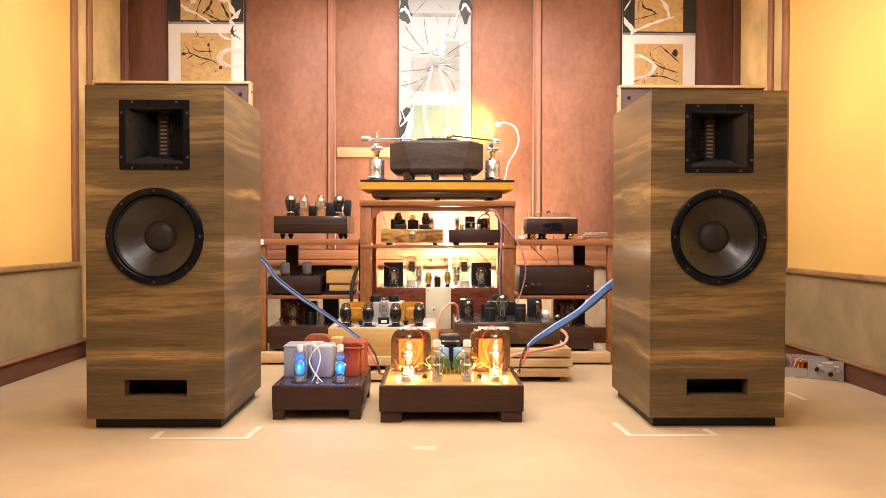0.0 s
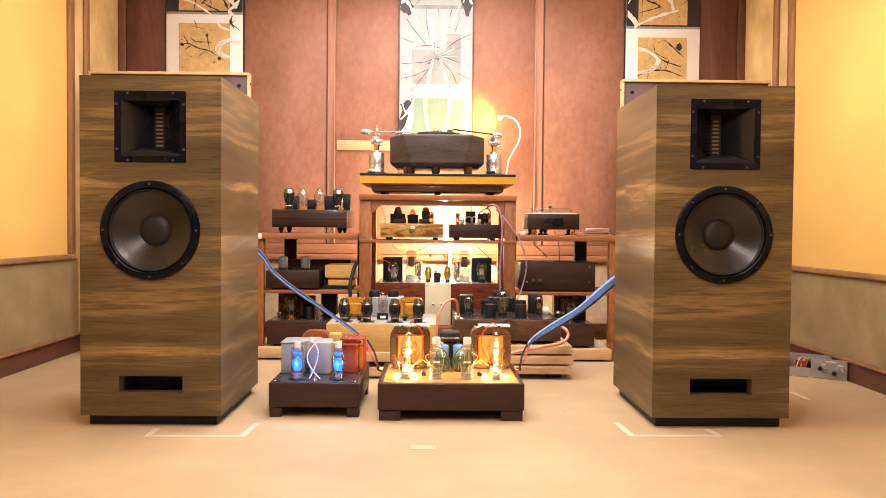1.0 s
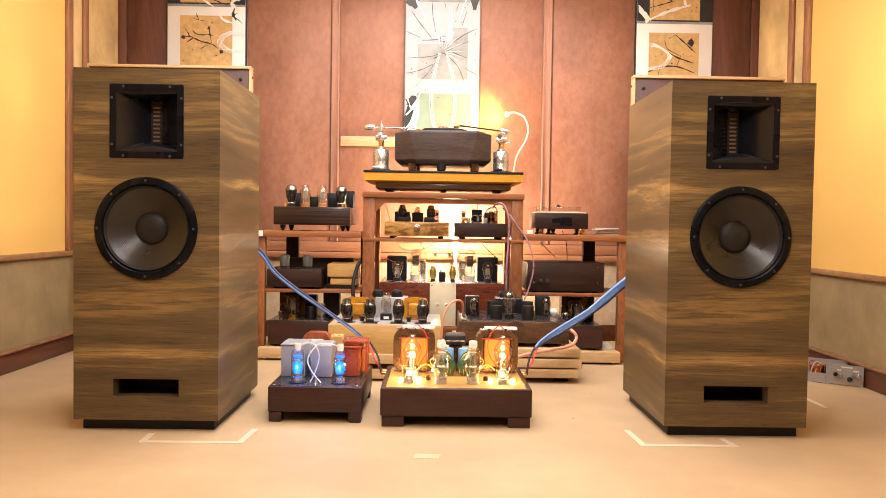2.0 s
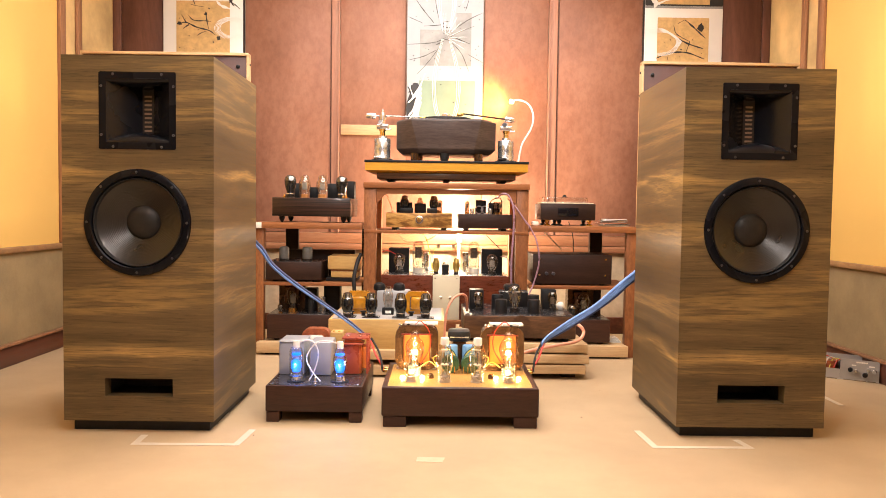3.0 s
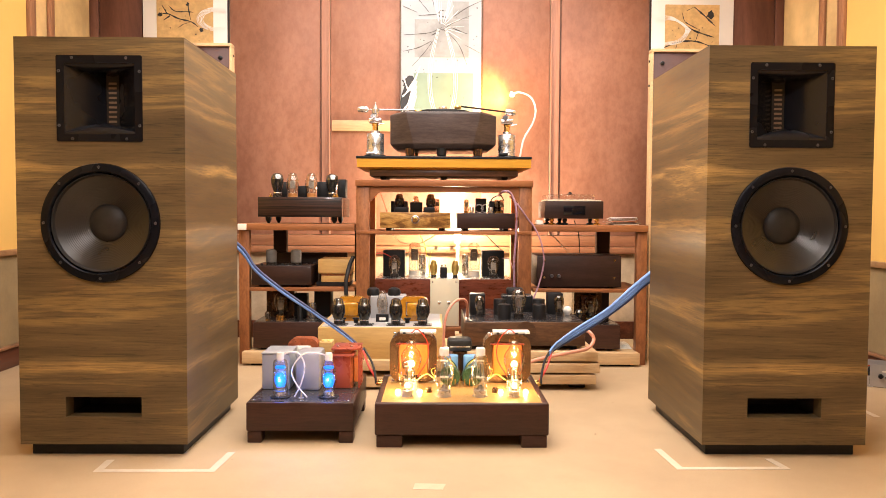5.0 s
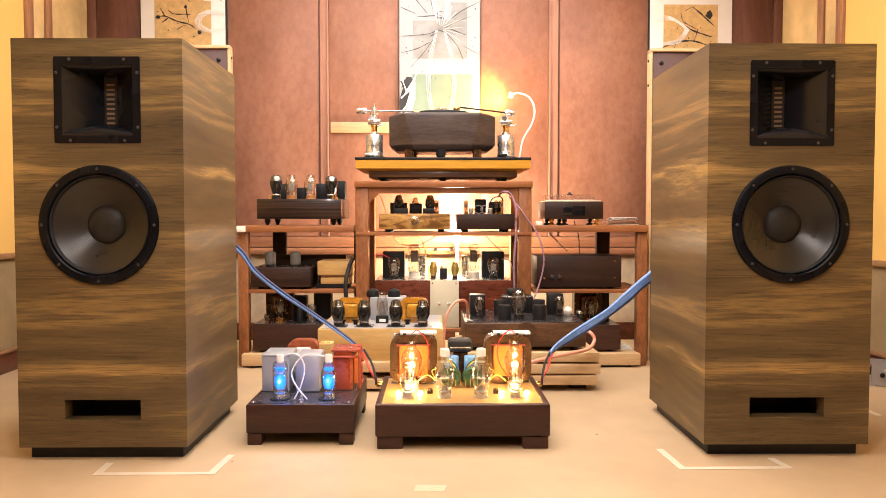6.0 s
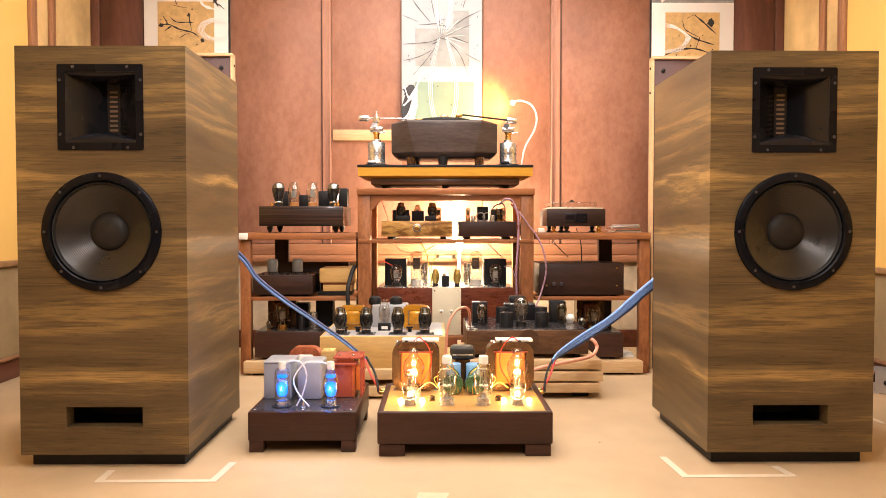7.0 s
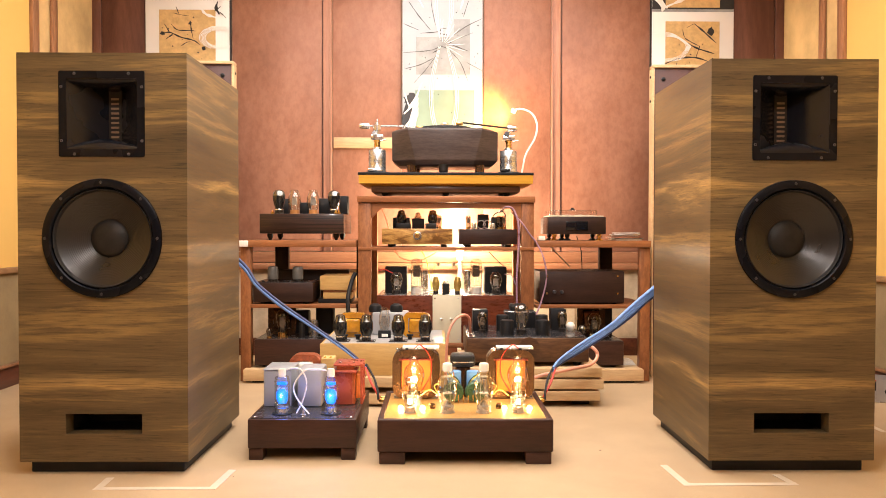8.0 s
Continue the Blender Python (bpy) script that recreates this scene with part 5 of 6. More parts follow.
# mahogany amplifier inside the central rack, with its cream panel
a = chassis("tube_amplifier", "mahogany tube amplifier with cream front panel and tall tubes", -0.290, 0.430, 4.60, 5.0, 0.1955, 0.446, MAHOG, STEEL, "none", 0.003, rim=0.004)
p = block(a, "front_panel", 0.001, 0.151, 4.585, 4.5995, 0.197, 0.447, CREAM, 0.002, "cream enamelled front panel with switches")
for sx in (0.048, 0.098):
    part("toggle_switch", lathe(B(), [(0.008, 0), (0.008, 0.003), (0.004, 0.004), (0.0045, 0.02), (0.002, 0.024), (0, 0.024)], Matrix.Translation((sx, 4.585, 0.321)) @ Matrix.Rotation(radians(70), 4, "X"), 12), CHROME, p)
for sx in (0.013, 0.136):
    for sz in (0.43, 0.215):
        part("screw", lathe(B(), [(0.004, 0), (0.004, 0.002), (0, 0.003)], front_disc(sx, 4.585, sz), 8), STEEL, p)
zb = 0.446
for px, s in ((-0.192, -1), (0.338, 1)):
    vacuum_tube(a, px, 4.68, zb, 0.118, 0.033, "globe", CLEAR, TUBEBASE, NICKEL, label="clear globe tube")
for x0, x1 in ((-0.257, -0.140), (0.282, 0.402)):
    block(a, "black_transformer", x0, x1, 4.75, 4.87, zb, 0.587, BLACK, 0.003, "black boxed transformer")
for px in (-0.086, 0.237):
    vacuum_tube(a, px, 4.78, zb, 0.185, 0.034, "straight", CLEAR, CERAMIC, PLATE, label="tall straight transmitting tube")
for px in (0.018, 0.133):
    vacuum_tube(a, px, 4.68, zb, 0.092, 0.020, "st", GOLDGLASS, label="small gold-lacquered tube")
block(a, "socket", 0.052, 0.091, 4.66, 4.70, zb, 0.502, BLACK, 0.003)
part("silver_can", can(B(), 0.070, 4.70, 0.502, 0.512, 0.013), STEEL, a)
for px in (-0.045, 0.194):
    part("silver_can", can(B(), px, 4.86, zb, 0.560, 0.020, 20, 0.1), STEEL, a, "silver capacitor can")
for px, s in ((0.018, 1), (0.127, -1)):
    wire(a, [(px - s * 0.02, 4.72, zb + 0.002), (px - s * 0.022, 4.72, 0.53), (px - s * 0.010, 4.72, 0.585), (px + s * 0.008, 4.72, 0.60)], 0.0018, YELLOWWIRE, "grid_lead")
    part("clip_cap", can(B(), px + s * 0.012, 4.72, 0.592, 0.612, 0.008), CREAM, a)

# wooden preamplifiers on the rack's shelf
a = chassis("tube_preamplifier", "figured oak preamplifier with a round metal knob", -0.262, 0.104, 4.555, 4.90, 0.712, 0.793, FIGURED, None, "puck", 0.003, foot_h=0.0145)
knob(a, -0.078, 4.555, 0.756, 0.020, 0.022, STEEL)
knob(a, -0.078, 4.533, 0.756, 0.012, 0.012, BRASS, "knob_cap")
for px in (-0.164, 0.001):
    vacuum_tube(a, px, 4.65, 0.793, 0.098, 0.026, "st", GETTER, label="smoky tube")
for x0, x1, h in ((-0.110, -0.044, 0.055), (-0.213, -0.124, 0.06), (-0.038, 0.021, 0.028), (-0.189, -0.115, 0.028)):
    block(a, "black_box", x0, x1, 4.60 + (0.1 if h > 0.05 else 0), 4.68 + (0.12 if h > 0.05 else 0), 0.793, 0.793 + h, BLACK, 0.003)
vacuum_tube(a, -0.081, 4.80, 0.793, 0.09, 0.020, "st", SMOKE)
vacuum_tube(a, 0.034, 4.75, 0.793, 0.075, 0.016, "straight", SMOKE, BRASS)
a = chassis("tube_preamplifier", "dark stained preamplifier with small tubes and black boxes", 0.139, 0.438, 4.555, 4.88, 0.712, 0.791, DARKW, None, "puck", 0.003, foot_h=0.0145)
block(a, "black_box", 0.239, 0.297, 4.66, 4.74, 0.791, 0.870, BLACK, 0.003)
block(a, "black_box", 0.313, 0.377, 4.67, 4.76, 0.791, 0.855, BLACK, 0.003)
for px in (0.189, 0.349, 0.375):
    vacuum_tube(a, px, 4.64, 0.791, 0.072, 0.013, "straight", SMOKE, BRASS, NICKEL)
for px in (0.256, 0.289):
    part("meter_ring", lathe(B(), [(0.022, 0), (0.024, 0.004), (0.024, 0.02), (0.019, 0.02), (0.018, 0.004)], front_disc(px, 4.64, 0.8155), 20), STEEL, a)
for px in (0.216, 0.317):
    part("small_can", can(B(), px, 4.61, 0.791, 0.822, 0.012), STEEL, a)
wire(a, [(0.318, 4.70, 0.85), (0.336, 4.69, 0.875), (0.371, 4.66, 0.885), (0.384, 4.62, 0.86)], 0.003, BLACK, "thin_cable")

# amplifier on the left side rack
a = chassis("tube_amplifier", "open-grained dark wooden tube amplifier on cone feet", -0.892, -0.458, 4.555, 4.92, 0.766, 0.869, GRAINY, None, "cone", 0.003, foot_h=0.0335)
for px, sk, hh in ((-0.806, GETTER, 0.128), (-0.517, GETTER, 0.125), (-0.725, CLEAR, 0.128), (-0.627, CLEAR, 0.128)):
    vacuum_tube(a, px, 4.63, 0.869, hh, 0.033, "globe" if sk is GETTER else "st", sk, TUBEBASE if sk is GETTER else TANBASE, NICKEL)
for x0, x1, yy, h in ((-0.811, -0.772, 4.72, 0.085), (-0.704, -0.656, 4.66, 0.062), (-0.608, -0.547, 4.70, 0.085), (-0.502, -0.456, 4.72, 0.10)):
    block(a, "black_box", x0, x1, yy, yy + 0.08, 0.869, 0.869 + h, BLACK, 0.004)
for px in (-0.831, -0.502, -0.487):
    part("brass_post", lathe(B(), [(0, 0.869), (0.008, 0.869), (0.008, 0.878), (0.004, 0.88), (0.004, 0.888), (0, 0.89)], Matrix.Translation((px, 4.585, 0)), 10), BRASS, a)

# left side rack, middle shelf
a = chassis("tube_amplifier", "low black tube amplifier with two frosted tubes", -0.929, -0.619, 4.565, 4.86, 0.411, 0.514, DARKW, DARKPLATE, "puck", 0.004, foot_h=0.0105, rim=0.005)
for px in (-0.845, -0.713):
    vacuum_tube(a, px, 4.66, 0.514, 0.080, 0.029, "straight", FROST, TUBEBASE, NICKEL)
for px in (-0.882, -0.773, -0.747):
    bolt(a, px, 4.60, 0.514, 0.008, BLACK)
solo("dark_panel", box(B(), -0.910, -0.470, 4.90, 4.94, 0.401, 0.565, 0.003), DARKW, "dark wooden board standing at the back of the shelf", "board")
t = thing("wooden_box", "pale maple box with a lid on the rack shelf", "box")
block(t, "lid", -0.593, -0.418, 4.62, 4.84, 0.468, 0.545, MAPLE, 0.008)
block(t, "base", -0.575, -0.424, 4.625, 4.835, 0.424, 0.456, MAPLE, 0.002)
block(t, "band", -0.575, -0.418, 4.63, 4.83, 0.457, 0.468, RACKW, 0.0)
block(t, "foot_plate", -0.602, -0.430, 4.63, 4.83, 0.4005, 0.423, BLACK, 0.001)
t = solo("black_cable", sweep(B(), [(-0.403, 4.6, 0.56), (-0.419, 4.58, 0.52), (-0.434, 4.54, 0.44), (-0.431, 4.53, 0.36), (-0.413, 4.535, 0.26), (-0.405, 4.60, 0.16)], 0.011, 10), RUBBER, "thick black mains cable hanging beside the rack post", "cable")

# left side rack, bottom
a = chassis("tube_amplifier", "dark brown tube amplifier with large glass tube", -0.918, -0.562, 4.55, 4.90, 0.085, 0.222, BROWNW, DARKPLATE, "puck", 0.003, foot_h=0.0125, rim=0.005)
zb = 0.222
vacuum_tube(a, -0.790, 4.64, zb, 0.145, 0.036, "globe", SMOKE, BRASS, NICKEL)
t = part("bronze_transformer", hoop(B(), -0.813, zb + 0.085, 0.15, 0.17, 0.03, 0.03, 4.74, 4.82), BRONZE, a, "bronze wound transformer")
block(t, "coil", -0.813 - 0.044, -0.813 + 0.044, 4.72, 4.84, zb + 0.031, zb + 0.139, BRONZE, 0.01)
block(a, "black_transformer", -0.632, -0.539, 4.74, 4.85, zb, zb + 0.155, BLACK, 0.014)
block(a, "black_transformer", -0.744, -0.672, 4.74, 4.83, zb, zb + 0.125, BLACK, 0.008)
part("silver_can", can(B(), -0.629, 4.68, zb, zb + 0.085, 0.021), STEEL, a)
part("silver_can", can(B(), -0.685, 4.62, zb, zb + 0.075, 0.016), BLACK, a)
vacuum_tube(a, -0.853, 4.6, zb, 0.05, 0.016, "globe", SMOKE, BRASS)

# right side rack: disc player
a = chassis("disc_player", "dark wooden disc player with clear lid on brass feet", 0.595, 0.899, 4.56, 4.83, 0.765, 0.856, DARKW, None, "none", 0.004, group="players", category="disc player")
zb, zu = 0.765, 0.856
block(a, "display", 0.691, 0.804, 4.556, 4.5595, 0.786, 0.832, DISPLAY, 0.001, "dark display window")
block(a, "top_deck", 0.608, 0.889, 4.57, 4.82, zu, zu + 0.006, CREAM, 0.002)
t = block(a, "clear_lid", 0.612, 0.863, 4.60, 4.80, zu + 0.009, zu + 0.036, ACRYLIC, 0.006, "clear acrylic lid")
part("lid_knob", lathe(B(), [(0.016, zu + 0.036), (0.016, zu + 0.040), (0.008, zu + 0.044), (0.008, zu + 0.05), (0, zu + 0.05)], Matrix.Translation((0.744, 4.68, 0)), 14), BLACK, t)
for k in range(5):
    bolt(a, 0.703 + 0.017 * k, 4.585, zu + 0.006, 0.004, STEEL)
for fx in (0.636, 0.704, 0.872):
    for fy in (4.60, 4.78):
        part("foot", lathe(B(), [(0, 0.7325), (0.020, 0.7325), (0.020, 0.738), (0.007, 0.745), (0.013, 0.754), (0.013, zb), (0, zb)], Matrix.Translation((fx, fy, 0)), 16), BRASS if fy < 4.7 and fx != 0.704 else BLACK, a)
rng = random.Random(5)
for k in range(6):
    t = thing("disc_case", "clear plastic disc case in a loose stack", "disc case", "disc cases", (1.017 + rng.uniform(-0.012, 0.012), 4.66 + rng.uniform(-0.01, 0.01), 0.7325 + 0.0072 * k), rng.uniform(-14, 14))
    block(t, "case", -0.071, 0.071, -0.0625, 0.0625, 0.0, 0.0068, ACRYLIC, 0.001)
    block(t, "insert", -0.069, 0.069, -0.0605, 0.0605, 0.0012, 0.0056, (CERAMIC, FROST, PINKWIRE, CERAMIC, CANVAS, CERAMIC)[k], 0.0)
solo("white_adapter", box(B(), 0.552, 0.587, 4.58, 4.64, 0.7325, 0.755, 0.004), CERAMIC, "small white plastic adapter on the rack", "adapter")

solo("white_card", box(B(), -0.990, -0.946, 4.526, 4.5395, 0.698, 0.730, 0.002), CERAMIC, "small white card fixed to the end of the shelf", "card")

# right side rack, middle shelf
x0, x1 = 0.557, 0.999
a = chassis("preamplifier", "dark wooden preamplifier box with two small knobs", x0, x1, 4.57, 4.88, 0.408, 0.572, DARKW, None, "puck", 0.004, category="preamplifier", foot_h=0.0075)
for px, r in ((0.634, 0.009), (0.672, 0.009)):
    knob(a, px, 4.57, 0.466, r, 0.018, DARKSTEEL)
for px in (0.596, 0.963):
    for pz in (0.548, 0.457):
        part("screw", lathe(B(), [(0.006, 0), (0.005, 0.003), (0, 0.004)], front_disc(px, 4.57, pz), 10), BRASS, a)
for k in range(14):
    block(a, "vent_slot", x0 + 0.2 + 0.013 * k, x0 + 0.207 + 0.013 * k, 4.62, 4.80, 0.572, 0.572 + 0.0015, BLACK, 0.0)

# right side rack, bottom
zb = 0.214
a = chassis("tube_amplifier", "dark brown tube amplifier beside the rack post", 0.643, 0.993, 4.55, 4.90, 0.085, zb, BROWNW, DARKPLATE, "puck", 0.003, foot_h=0.0125, rim=0.005)
vacuum_tube(a, 0.857, 4.64, zb, 0.135, 0.034, "globe", SMOKE, BRASS, NICKEL)
t = part("bronze_transformer", hoop(B(), 0.859, zb + 0.085, 0.15, 0.17, 0.03, 0.03, 4.74, 4.82), BRONZE, a, "bronze wound transformer")
block(t, "coil", 0.859 - 0.044, 0.859 + 0.044, 4.72, 4.84, zb + 0.031, zb + 0.139, BRONZE, 0.01)
vacuum_tube(a, 0.787, 4.6, zb, 0.075, 0.02, "globe", GETTER, TUBEBASE)

for k in range(4):
    solo("paper_sheet", box(B(), 0.985 + 0.006 * k, 1.075 - 0.004 * k, 4.63 + 0.004 * k, 4.74, 0.0722 + 0.006 * k, 0.0772 + 0.006 * k), CERAMIC, "folded white paper lying on the pale board", "paper", "papers")

# ---- turntable ----
t = thing("turntable", "dark grey eight-sided turntable with record platter", "turntable")
cx = 0.065
z0, z1 = 1.126, 1.320
b = B()


def eight(half, front, depth, chamfer):
    """An eight-sided outline: half width, half width of the front face, half depth, length of the straight sides."""
    return [(cx - front, 4.79 - depth), (cx + front, 4.79 - depth), (cx + half, 4.79 - chamfer), (cx + half, 4.79 + chamfer), (cx + front, 4.79 + depth), (cx - front, 4.79 + depth), (cx - half, 4.79 + chamfer), (cx - half, 4.79 - chamfer)]


rings = [[b.verts.new((x, y, z)) for x, y in o] for o, z in ((eight(0.245, 0.148, 0.168, 0.08), z0), (eight(0.281, 0.158, 0.188, 0.10), z0 + 0.028), (eight(0.283, 0.196, 0.190, 0.09), z1 - 0.012), (eight(0.262, 0.194, 0.186, 0.08), z1))]
for lo, hi in zip(rings, rings[1:]):
    for i in range(8):
        b.faces.new((lo[i], lo[(i + 1) % 8], hi[(i + 1) % 8], hi[i]))
b.faces.new(rings[0][::-1]), b.faces.new(rings[3])
bmesh.ops.bevel(b, geom=b.edges[:], offset=0.004, segments=2, affect="EDGES", profile=0.5)
part("plinth", b, wood("smoked_turntable_wood", [(0.3, (0.044, 0.031, 0.027)), (0.5, (0.066, 0.047, 0.041)), (0.7, (0.092, 0.067, 0.058))], (2.5, 2.5, 14), 0.36, 1.0, 0.8, 0.15), t)
m = Matrix.Translation((cx, 4.79, 0))
part("platter", lathe(B(), [(0, z1 - 0.002), (0.158, z1 - 0.002), (0.160, z1 + 0.006), (0.157, z1 + 0.014), (0, z1 + 0.014)], m, 64), BLACK, t)
part("record_mat", lathe(B(), [(0, z1 + 0.0142), (0.150, z1 + 0.0142), (0.148, z1 + 0.019), (0, z1 + 0.020)], m, 64), RUBBER, t)
part("record_clamp", lathe(B(), [(0, z1 + 0.020), (0.032, z1 + 0.020), (0.030, z1 + 0.025), (0.024, z1 + 0.028), (0.024, z1 + 0.044), (0.020, z1 + 0.048), (0, z1 + 0.048)], m, 28), CHROME, t, "polished chrome record clamp")
for fx, mt, fy in ((-0.110, BRONZE, 4.66), (0.057, BLACK, 4.63), (0.249, BRONZE, 4.66), (-0.096, BRONZE, 4.9), (0.262, BRONZE, 4.9)):
    part("foot", lathe(B(), [(0, 1.0832), (0.012, 1.0832), (0.024, 1.092), (0.026, z0 + 0.004), (0, z0 + 0.004)], Matrix.Translation((fx, fy, 0)), 18), mt, t)


def arm_tower(x, y, tip, rear, label):
    """A tonearm on its own silver tower."""
    w = thing("tonearm_tower", label, "tonearm", "tonearms")
    m = Matrix.Translation((x, y, 0))
    part("base_disc", lathe(B(), [(0, 1.0832), (0.062, 1.0832), (0.064, 1.090), (0.060, 1.097), (0, 1.097)], m, 32), BLACK, w)
    part("tower", lathe(B(), [(0, 1.097), (0.047, 1.097), (0.048, 1.104), (0.046, 1.108), (0.046, 1.150), (0.0445, 1.151), (0.0445, 1.154), (0.046, 1.155), (0.046, 1.210), (0.044, 1.213), (0.024, 1.2135), (0.022, 1.228), (0.017, 1.230), (0, 1.230)], m, 36), STEEL, w, "brushed steel tower")
    part("brass_collar", lathe(B(), [(0, 1.230), (0.015, 1.230), (0.015, 1.256), (0.019, 1.258), (0.019, 1.266), (0.012, 1.268), (0, 1.268)], m, 20), BRASS, w)
    part("bearing_housing", box(B(), x - 0.034, x + 0.034, y - 0.018, y + 0.018, 1.268, 1.296, 0.005), CHROME, w)
    part("bearing_post", lathe(B(), [(0, 1.296), (0.012, 1.296), (0.011, 1.318), (0.020, 1.320), (0.020, 1.345), (0.012, 1.349), (0.010, 1.364), (0.004, 1.366), (0.003, 1.382), (0, 1.382)] if x < 0 else [(0, 1.296), (0.012, 1.296), (0.012, 1.312), (0.006, 1.316), (0, 1.316)], m, 18), STEEL, w)
    part("bearing_cylinder", sweep(B(), [(x - 0.012, y - 0.03, 1.303), (x - 0.012, y + 0.03, 1.303)], 0.013, 14, 0), STEEL if x < 0 else DARKSTEEL, w)
    d = (Vector(tip) - Vector(rear)).normalized()
    part("arm_tube", sweep(B(), [rear, tip], 0.0045, 10, 0), STEEL if x < 0 else BLACK, w)
    part("headshell", box(B(), tip[0] - 0.018, tip[0] + 0.018, tip[1] - 0.01, tip[1] + 0.01, tip[2] - 0.016, tip[2] + 0.003, 0.002), BRASS, w)
    q = Matrix.Translation(rear) @ (-d).to_track_quat("Z", "Y").to_matrix().to_4x4()
    part("counterweight", lathe(B(), [(0, -0.055), (0.014, -0.055), (0.017, -0.050), (0.017, -0.006), (0.013, 0), (0, 0)], q, 22), CHROME, w)
    part("side_lever", sweep(B(), [(x + 0.02, y - 0.02, 1.262), (x + 0.05, y - 0.03, 1.266)], 0.003, 8, 0), CHROME, w)
    part("clamp_block", box(B(), x - 0.046, x + 0.002, y - 0.062, y - 0.040, 1.0972, 1.112, 0.004), CHROME if x < 0 else BLACK, w)
    return w


arm_tower(-0.298, 4.72, (-0.069, 4.70, 1.334 + 0.004), (-0.394, 4.74, 1.345), "silver tonearm tower with a chrome arm beside the turntable")
arm_tower(0.409, 4.74, (0.143, 4.72, 1.364), (0.457, 4.76, 1.333), "silver tonearm tower with a black arm beside the turntable")

g = thing("gooseneck_lamp", "white gooseneck lamp, switched on, beside the turntable", "lamp")
gx, gy = 0.502, 4.95
part("base", lathe(B(), [(0, 1.0832), (0.016, 1.0832), (0.016, 1.095), (0.008, 1.102), (0, 1.102)], Matrix.Translation((gx, gy, 0)), 16), STEEL, g)
tipx, tipz = 0.475, 1.506
part("neck", sweep(B(), [(gx, gy, 1.10), (0.525, 4.96, 1.211), (0.580, 4.98, 1.310), (0.595, 5.0, 1.390), (0.576, 5.08, 1.467), (0.525, 5.16, 1.506), (tipx + 0.012, 5.225, tipz + 0.004)], 0.0055, 10), WHITEWIRE, g)
part("lamp_head", lathe(B(), [(0, -0.02), (0.012, -0.02), (0.014, 0.0), (0.012, 0.004), (0, 0.004)], Matrix.Translation((tipx, 5.23, tipz)) @ Matrix.Rotation(radians(-80), 4, "Y"), 16), LAMPTIP, g, "bright white lamp head")

# lamp that lights the wall behind the rack
g = thing("rack_lamp", "bare bulb lamp standing on the floor behind the rack", "lamp")
part("stand", lathe(B(), [(0, 0), (0.06, 0), (0.06, 0.012), (0.012, 0.02), (0.010, 0.60), (0.018, 0.61), (0.018, 0.64), (0, 0.64)], Matrix.Translation((0.16, 5.22, 0)), 18), CERAMIC, g)
part("bulb", lathe(B(), [(0.012, 0.64), (0.02, 0.655), (0.022, 0.67), (0.016, 0.685), (0, 0.69)], Matrix.Translation((0.16, 5.22, 0)), 16), BULBGLOW, g, "glowing bulb")

# ---- cables ----
def ribbon(label, pts, mats, gap):
    c = thing("speaker_cable", label, "cable", "speaker cables")
    for k, mt in enumerate(mats):
        off = (k - (len(mats) - 1) / 2) * gap
        part("strand", sweep(B(), [(x + 0.25 * off * (i % 2), y, z + off * (1 - 0.5 * i / len(pts))) for i, (x, y, z) in enumerate(pts)], 0.0098 if mt is BLUECABLE else 0.0080, 10, 6, 0.45), mt, c)
    return c


ribbon("thick blue braided speaker cable hanging to the amplifier",
       [(-1.03, 3.86, 0.80), (-0.799, 3.78, 0.646), (-0.723, 3.76, 0.553), (-0.614, 3.74, 0.468), (-0.482, 3.72, 0.382), (-0.351, 3.69, 0.296), (-0.262, 3.63, 0.236)],
       (BLUECABLE, BLUEDARK), 0.0115)
ribbon("thick blue braided speaker cables hanging to the amplifier",
       [(1.12, 3.86, 0.64), (0.920, 3.78, 0.514), (0.835, 3.76, 0.445), (0.736, 3.74, 0.370), (0.620, 3.72, 0.300), (0.518, 3.66, 0.248), (0.486, 3.61, 0.222)],
       (BLUEDARK, BLUECABLE, BLUECABLE, BLUECABLE), 0.0150)
for s, x in ((-1, -0.2), (1, 0.436)):
    solo("red_lead", sweep(B(), [(x + s * 0.062, 3.63, 0.232), (x + s * 0.036, 3.57, 0.185), (x + s * 0.010, 3.53, 0.152), (x, 3.52, 0.134)], 0.0048, 8), REDWIRE, "short red cable end at the amplifier terminal", "cable", "cable ends")
    solo("black_lead", sweep(B(), [(x + s * 0.060, 3.64, 0.242), (x + s * 0.022, 3.56, 0.200), (x + s * 0.004, 3.50, 0.160), (x, 3.48, 0.134)], 0.0045, 8), RUBBER, "short black cable end at the amplifier terminal", "cable", "cable ends")
solo("pink_cable", sweep(B(), [(0.36, 3.72, 0.150), (0.47, 3.80, 0.170), (0.60, 3.87, 0.184), (0.70, 3.93, 0.194), (0.738, 3.975, 0.226), (0.722, 3.99, 0.258), (0.70, 4.06, 0.262)], 0.008, 10), PINKWIRE, "pink cable curling over the wooden boards", "cable")
solo("pink_cable", sweep(B(), [(0.061, 3.95, 0.14), (0.071, 3.95, 0.309), (0.099, 3.97, 0.379), (0.138, 4.0, 0.403), (0.169, 4.04, 0.386), (0.177, 4.1, 0.312)], 0.006, 10), PINKWIRE, "thin pink cable arching between two amplifiers", "cable")
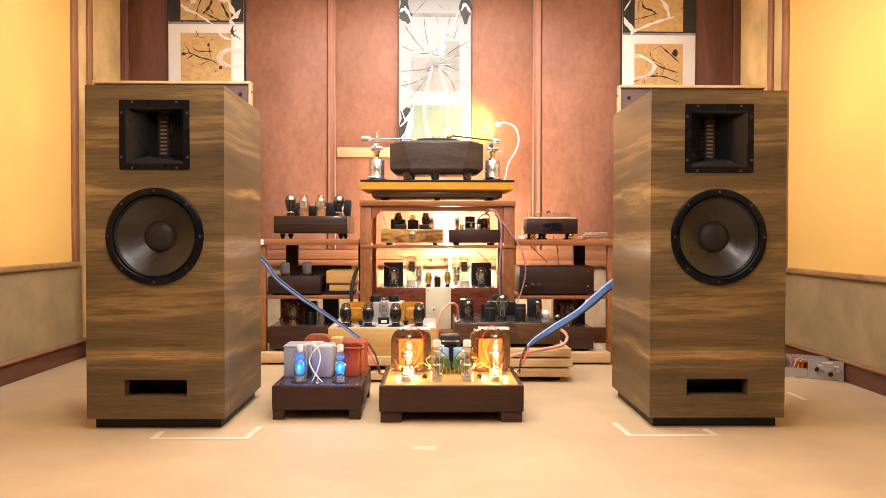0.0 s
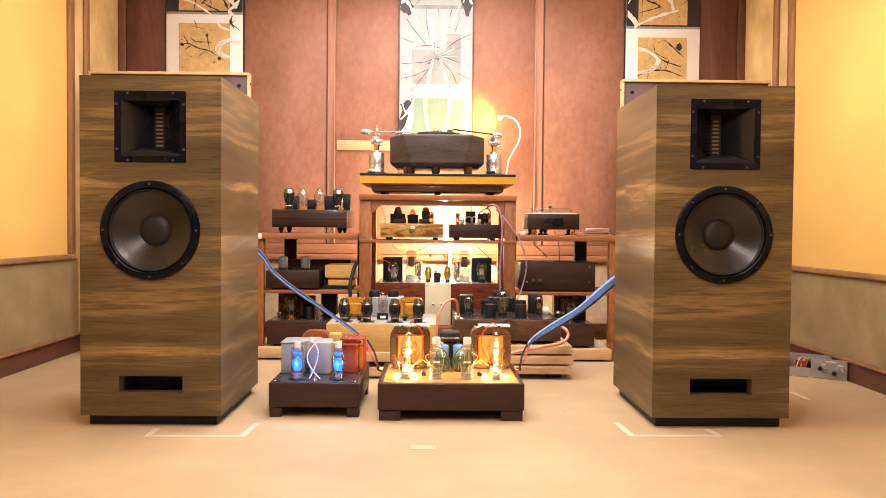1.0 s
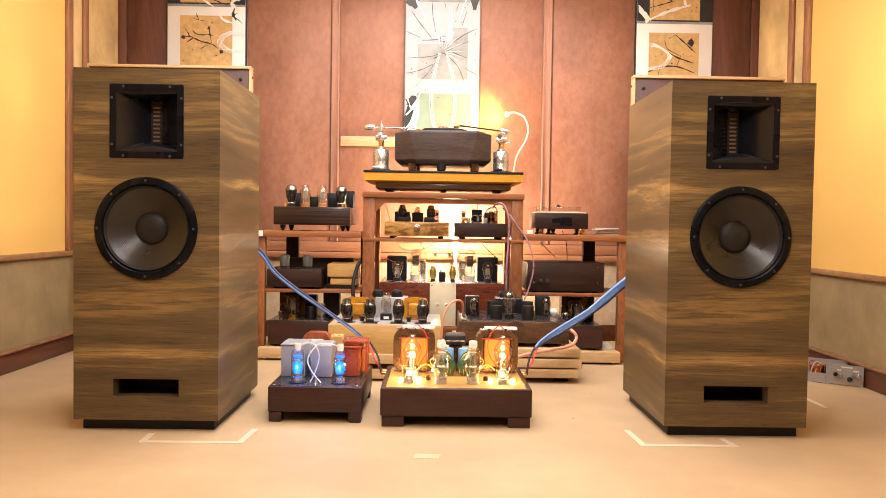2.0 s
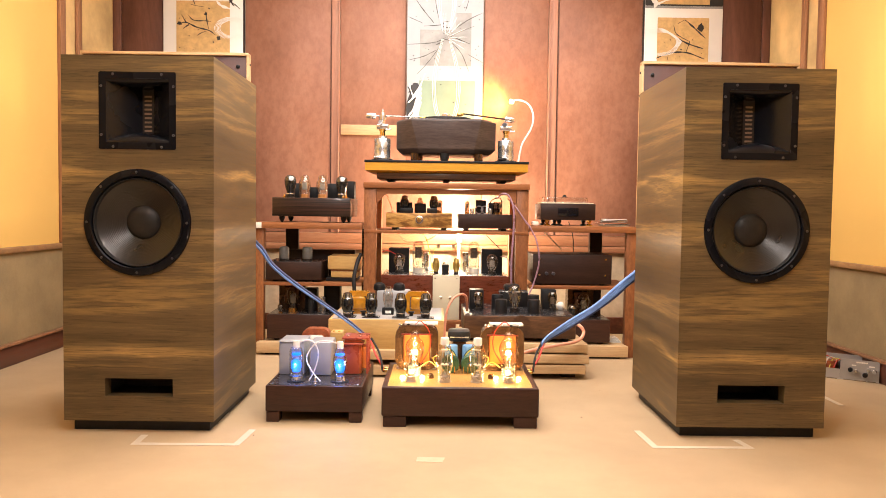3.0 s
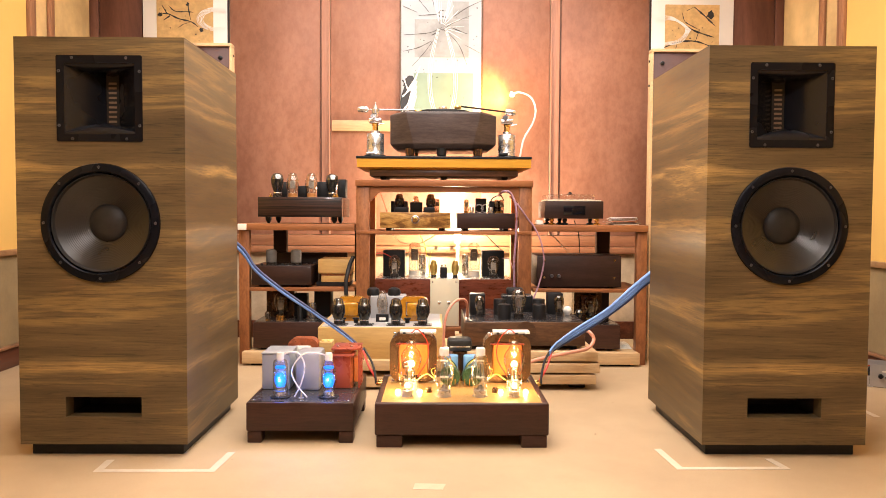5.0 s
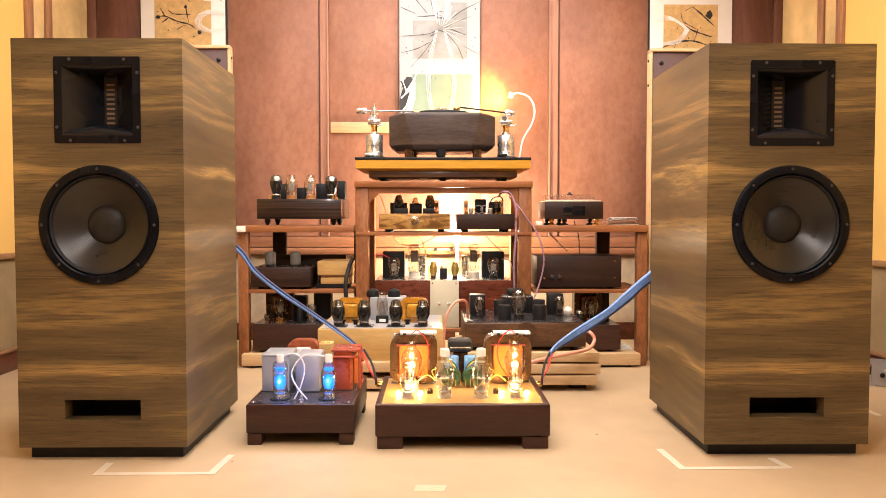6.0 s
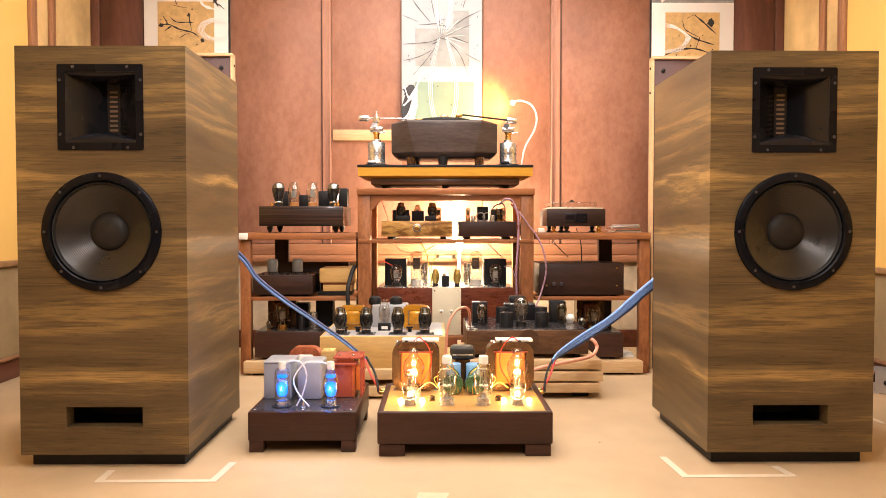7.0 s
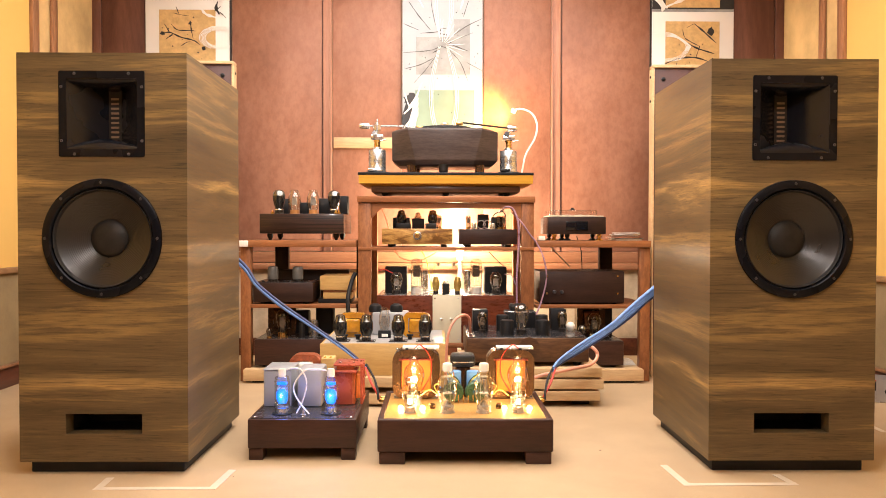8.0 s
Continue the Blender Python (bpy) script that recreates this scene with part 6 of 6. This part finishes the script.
solo("braided_cable", sweep(B(), [(0.352, 4.62, 0.881), (0.379, 4.53, 0.905), (0.416, 4.53, 0.890), (0.441, 4.52, 0.812), (0.441, 4.52, 0.681), (0.433, 4.52, 0.536), (0.437, 4.53, 0.362)], 0.0055, 8), PURPLEWIRE, "braided purple cable hanging down the rack", "cable")
solo("braided_cable", sweep(B(), [(0.414, 4.6, 0.880), (0.457, 4.53, 0.826), (0.503, 4.53, 0.762), (0.538, 4.53, 0.716), (0.572, 4.52, 0.638), (0.586, 4.52, 0.536), (0.560, 4.52, 0.421), (0.529, 4.5, 0.350)], 0.0045, 8), PURPLEWIRE, "thin braided cable hanging beside the rack", "cable")
for pts, mt, lab in (([(-0.292, 4.98, 0.913), (-0.263, 4.98, 0.839), (-0.243, 4.98, 0.768)], PINKWIRE, "thin pinkish wire hanging behind the preamplifier"),
                     ([(-0.222, 5.00, 0.670), (-0.173, 5.00, 0.622), (-0.082, 5.00, 0.612), (-0.017, 5.00, 0.638), (0.031, 5.00, 0.670)], PINKWIRE, "thin pinkish wire sagging under the shelf"),
                     ([(-0.066, 5.00, 0.670), (-0.034, 5.00, 0.605), (-0.011, 5.00, 0.476), (-0.001, 5.00, 0.427)], YELLOWWIRE, "thin pale wire hanging under the shelf"),
                     ([(0.799, 4.85, 0.752), (0.833, 4.90, 0.673), (0.839, 4.90, 0.571)], RUBBER, "black mains cable hanging behind the disc player"),
                     ([(0.659, 4.86, 0.689), (0.712, 4.90, 0.641), (0.769, 4.90, 0.584)], WHITEWIRE, "thin white cable hanging behind the preamplifier"),
                     ([(-0.287, 4.62, 0.572), (-0.252, 4.63, 0.578), (-0.212, 4.66, 0.558)], REDWIRE, "thin dark red grid lead"),
                     ([(0.384, 4.66, 0.552), (0.416, 4.62, 0.548), (0.435, 4.60, 0.502)], PURPLEWIRE, "thin braided lead at the rack post"),
                     ([(0.320, 5.00, 0.664), (0.372, 5.00, 0.612), (0.423, 5.00, 0.567)], RUBBER, "thin black wire hanging under the shelf")):
    solo("hanging_wire", sweep(B(), pts, 0.0028, 7), mt, lab, "cable", "hanging wires")

# open chassis on the floor beside the wall
a = thing("open_chassis", "open silver metal chassis with copper parts and knobs on the floor", "chassis", "", (2.085, 4.10, 0), -33)
w2, d2, h2 = 0.15, 0.075, 0.105
part("bottom", box(B(), -w2, w2, -d2, d2, 0.002, 0.006), STEEL, a)
part("front_plate", box(B(), -0.02, w2, -d2, -d2 + 0.003, 0.006, h2), SILVERPLATE, a)
part("side_plate", box(B(), -w2, -0.021, -d2, -d2 + 0.003, 0.006, h2 * 0.5), SILVERPLATE, a)
part("back_plate", box(B(), -w2, w2, d2 - 0.003, d2, 0.006, h2), SILVERPLATE, a)
for sx in (-w2, w2 - 0.003):
    part("end_plate", box(B(), sx, sx + 0.003, -d2 + 0.0035, d2 - 0.0035, 0.006, h2 * 0.9), SILVERPLATE, a)
part("coil", lathe(B(), [(0.012, 0), (0.035, 0), (0.035, 0.05), (0.012, 0.05)], Matrix.Translation((-0.07, 0, 0.03)), 20), COPPER, a, "copper coil")
block(a, "transformer", -0.03, 0.04, -0.04, 0.045, 0.007, 0.085, BLACK, 0.004)
for kx, kz, r in ((0.025, 0.055, 0.010), (0.05, 0.05, 0.008), (0.09, 0.035, 0.011), (0.105, 0.06, 0.008), (0.13, 0.055, 0.009)):
    knob(a, kx, -d2, kz, r, 0.018, BLACK if r > 0.009 else STEEL)
for lx0, lx1, lz in ((0.05, 0.10, 0.090), (0.03, 0.05, 0.074), (0.105, 0.13, 0.074)):
    block(a, "label_strip", lx0, lx1, -d2 - 0.0008, -d2 - 0.0002, lz, lz + 0.007, CERAMIC, 0.0)
for k in range(4):
    wire(a, [(-0.12 + 0.02 * k, -0.05, 0.02), (-0.10 + 0.02 * k, -0.02, 0.10 - 0.006 * k), (-0.06 + 0.015 * k, 0.02, 0.08), (-0.04, 0.04, 0.03)], 0.0025, (REDWIRE, WHITEWIRE, YELLOWWIRE, REDWIRE)[k])
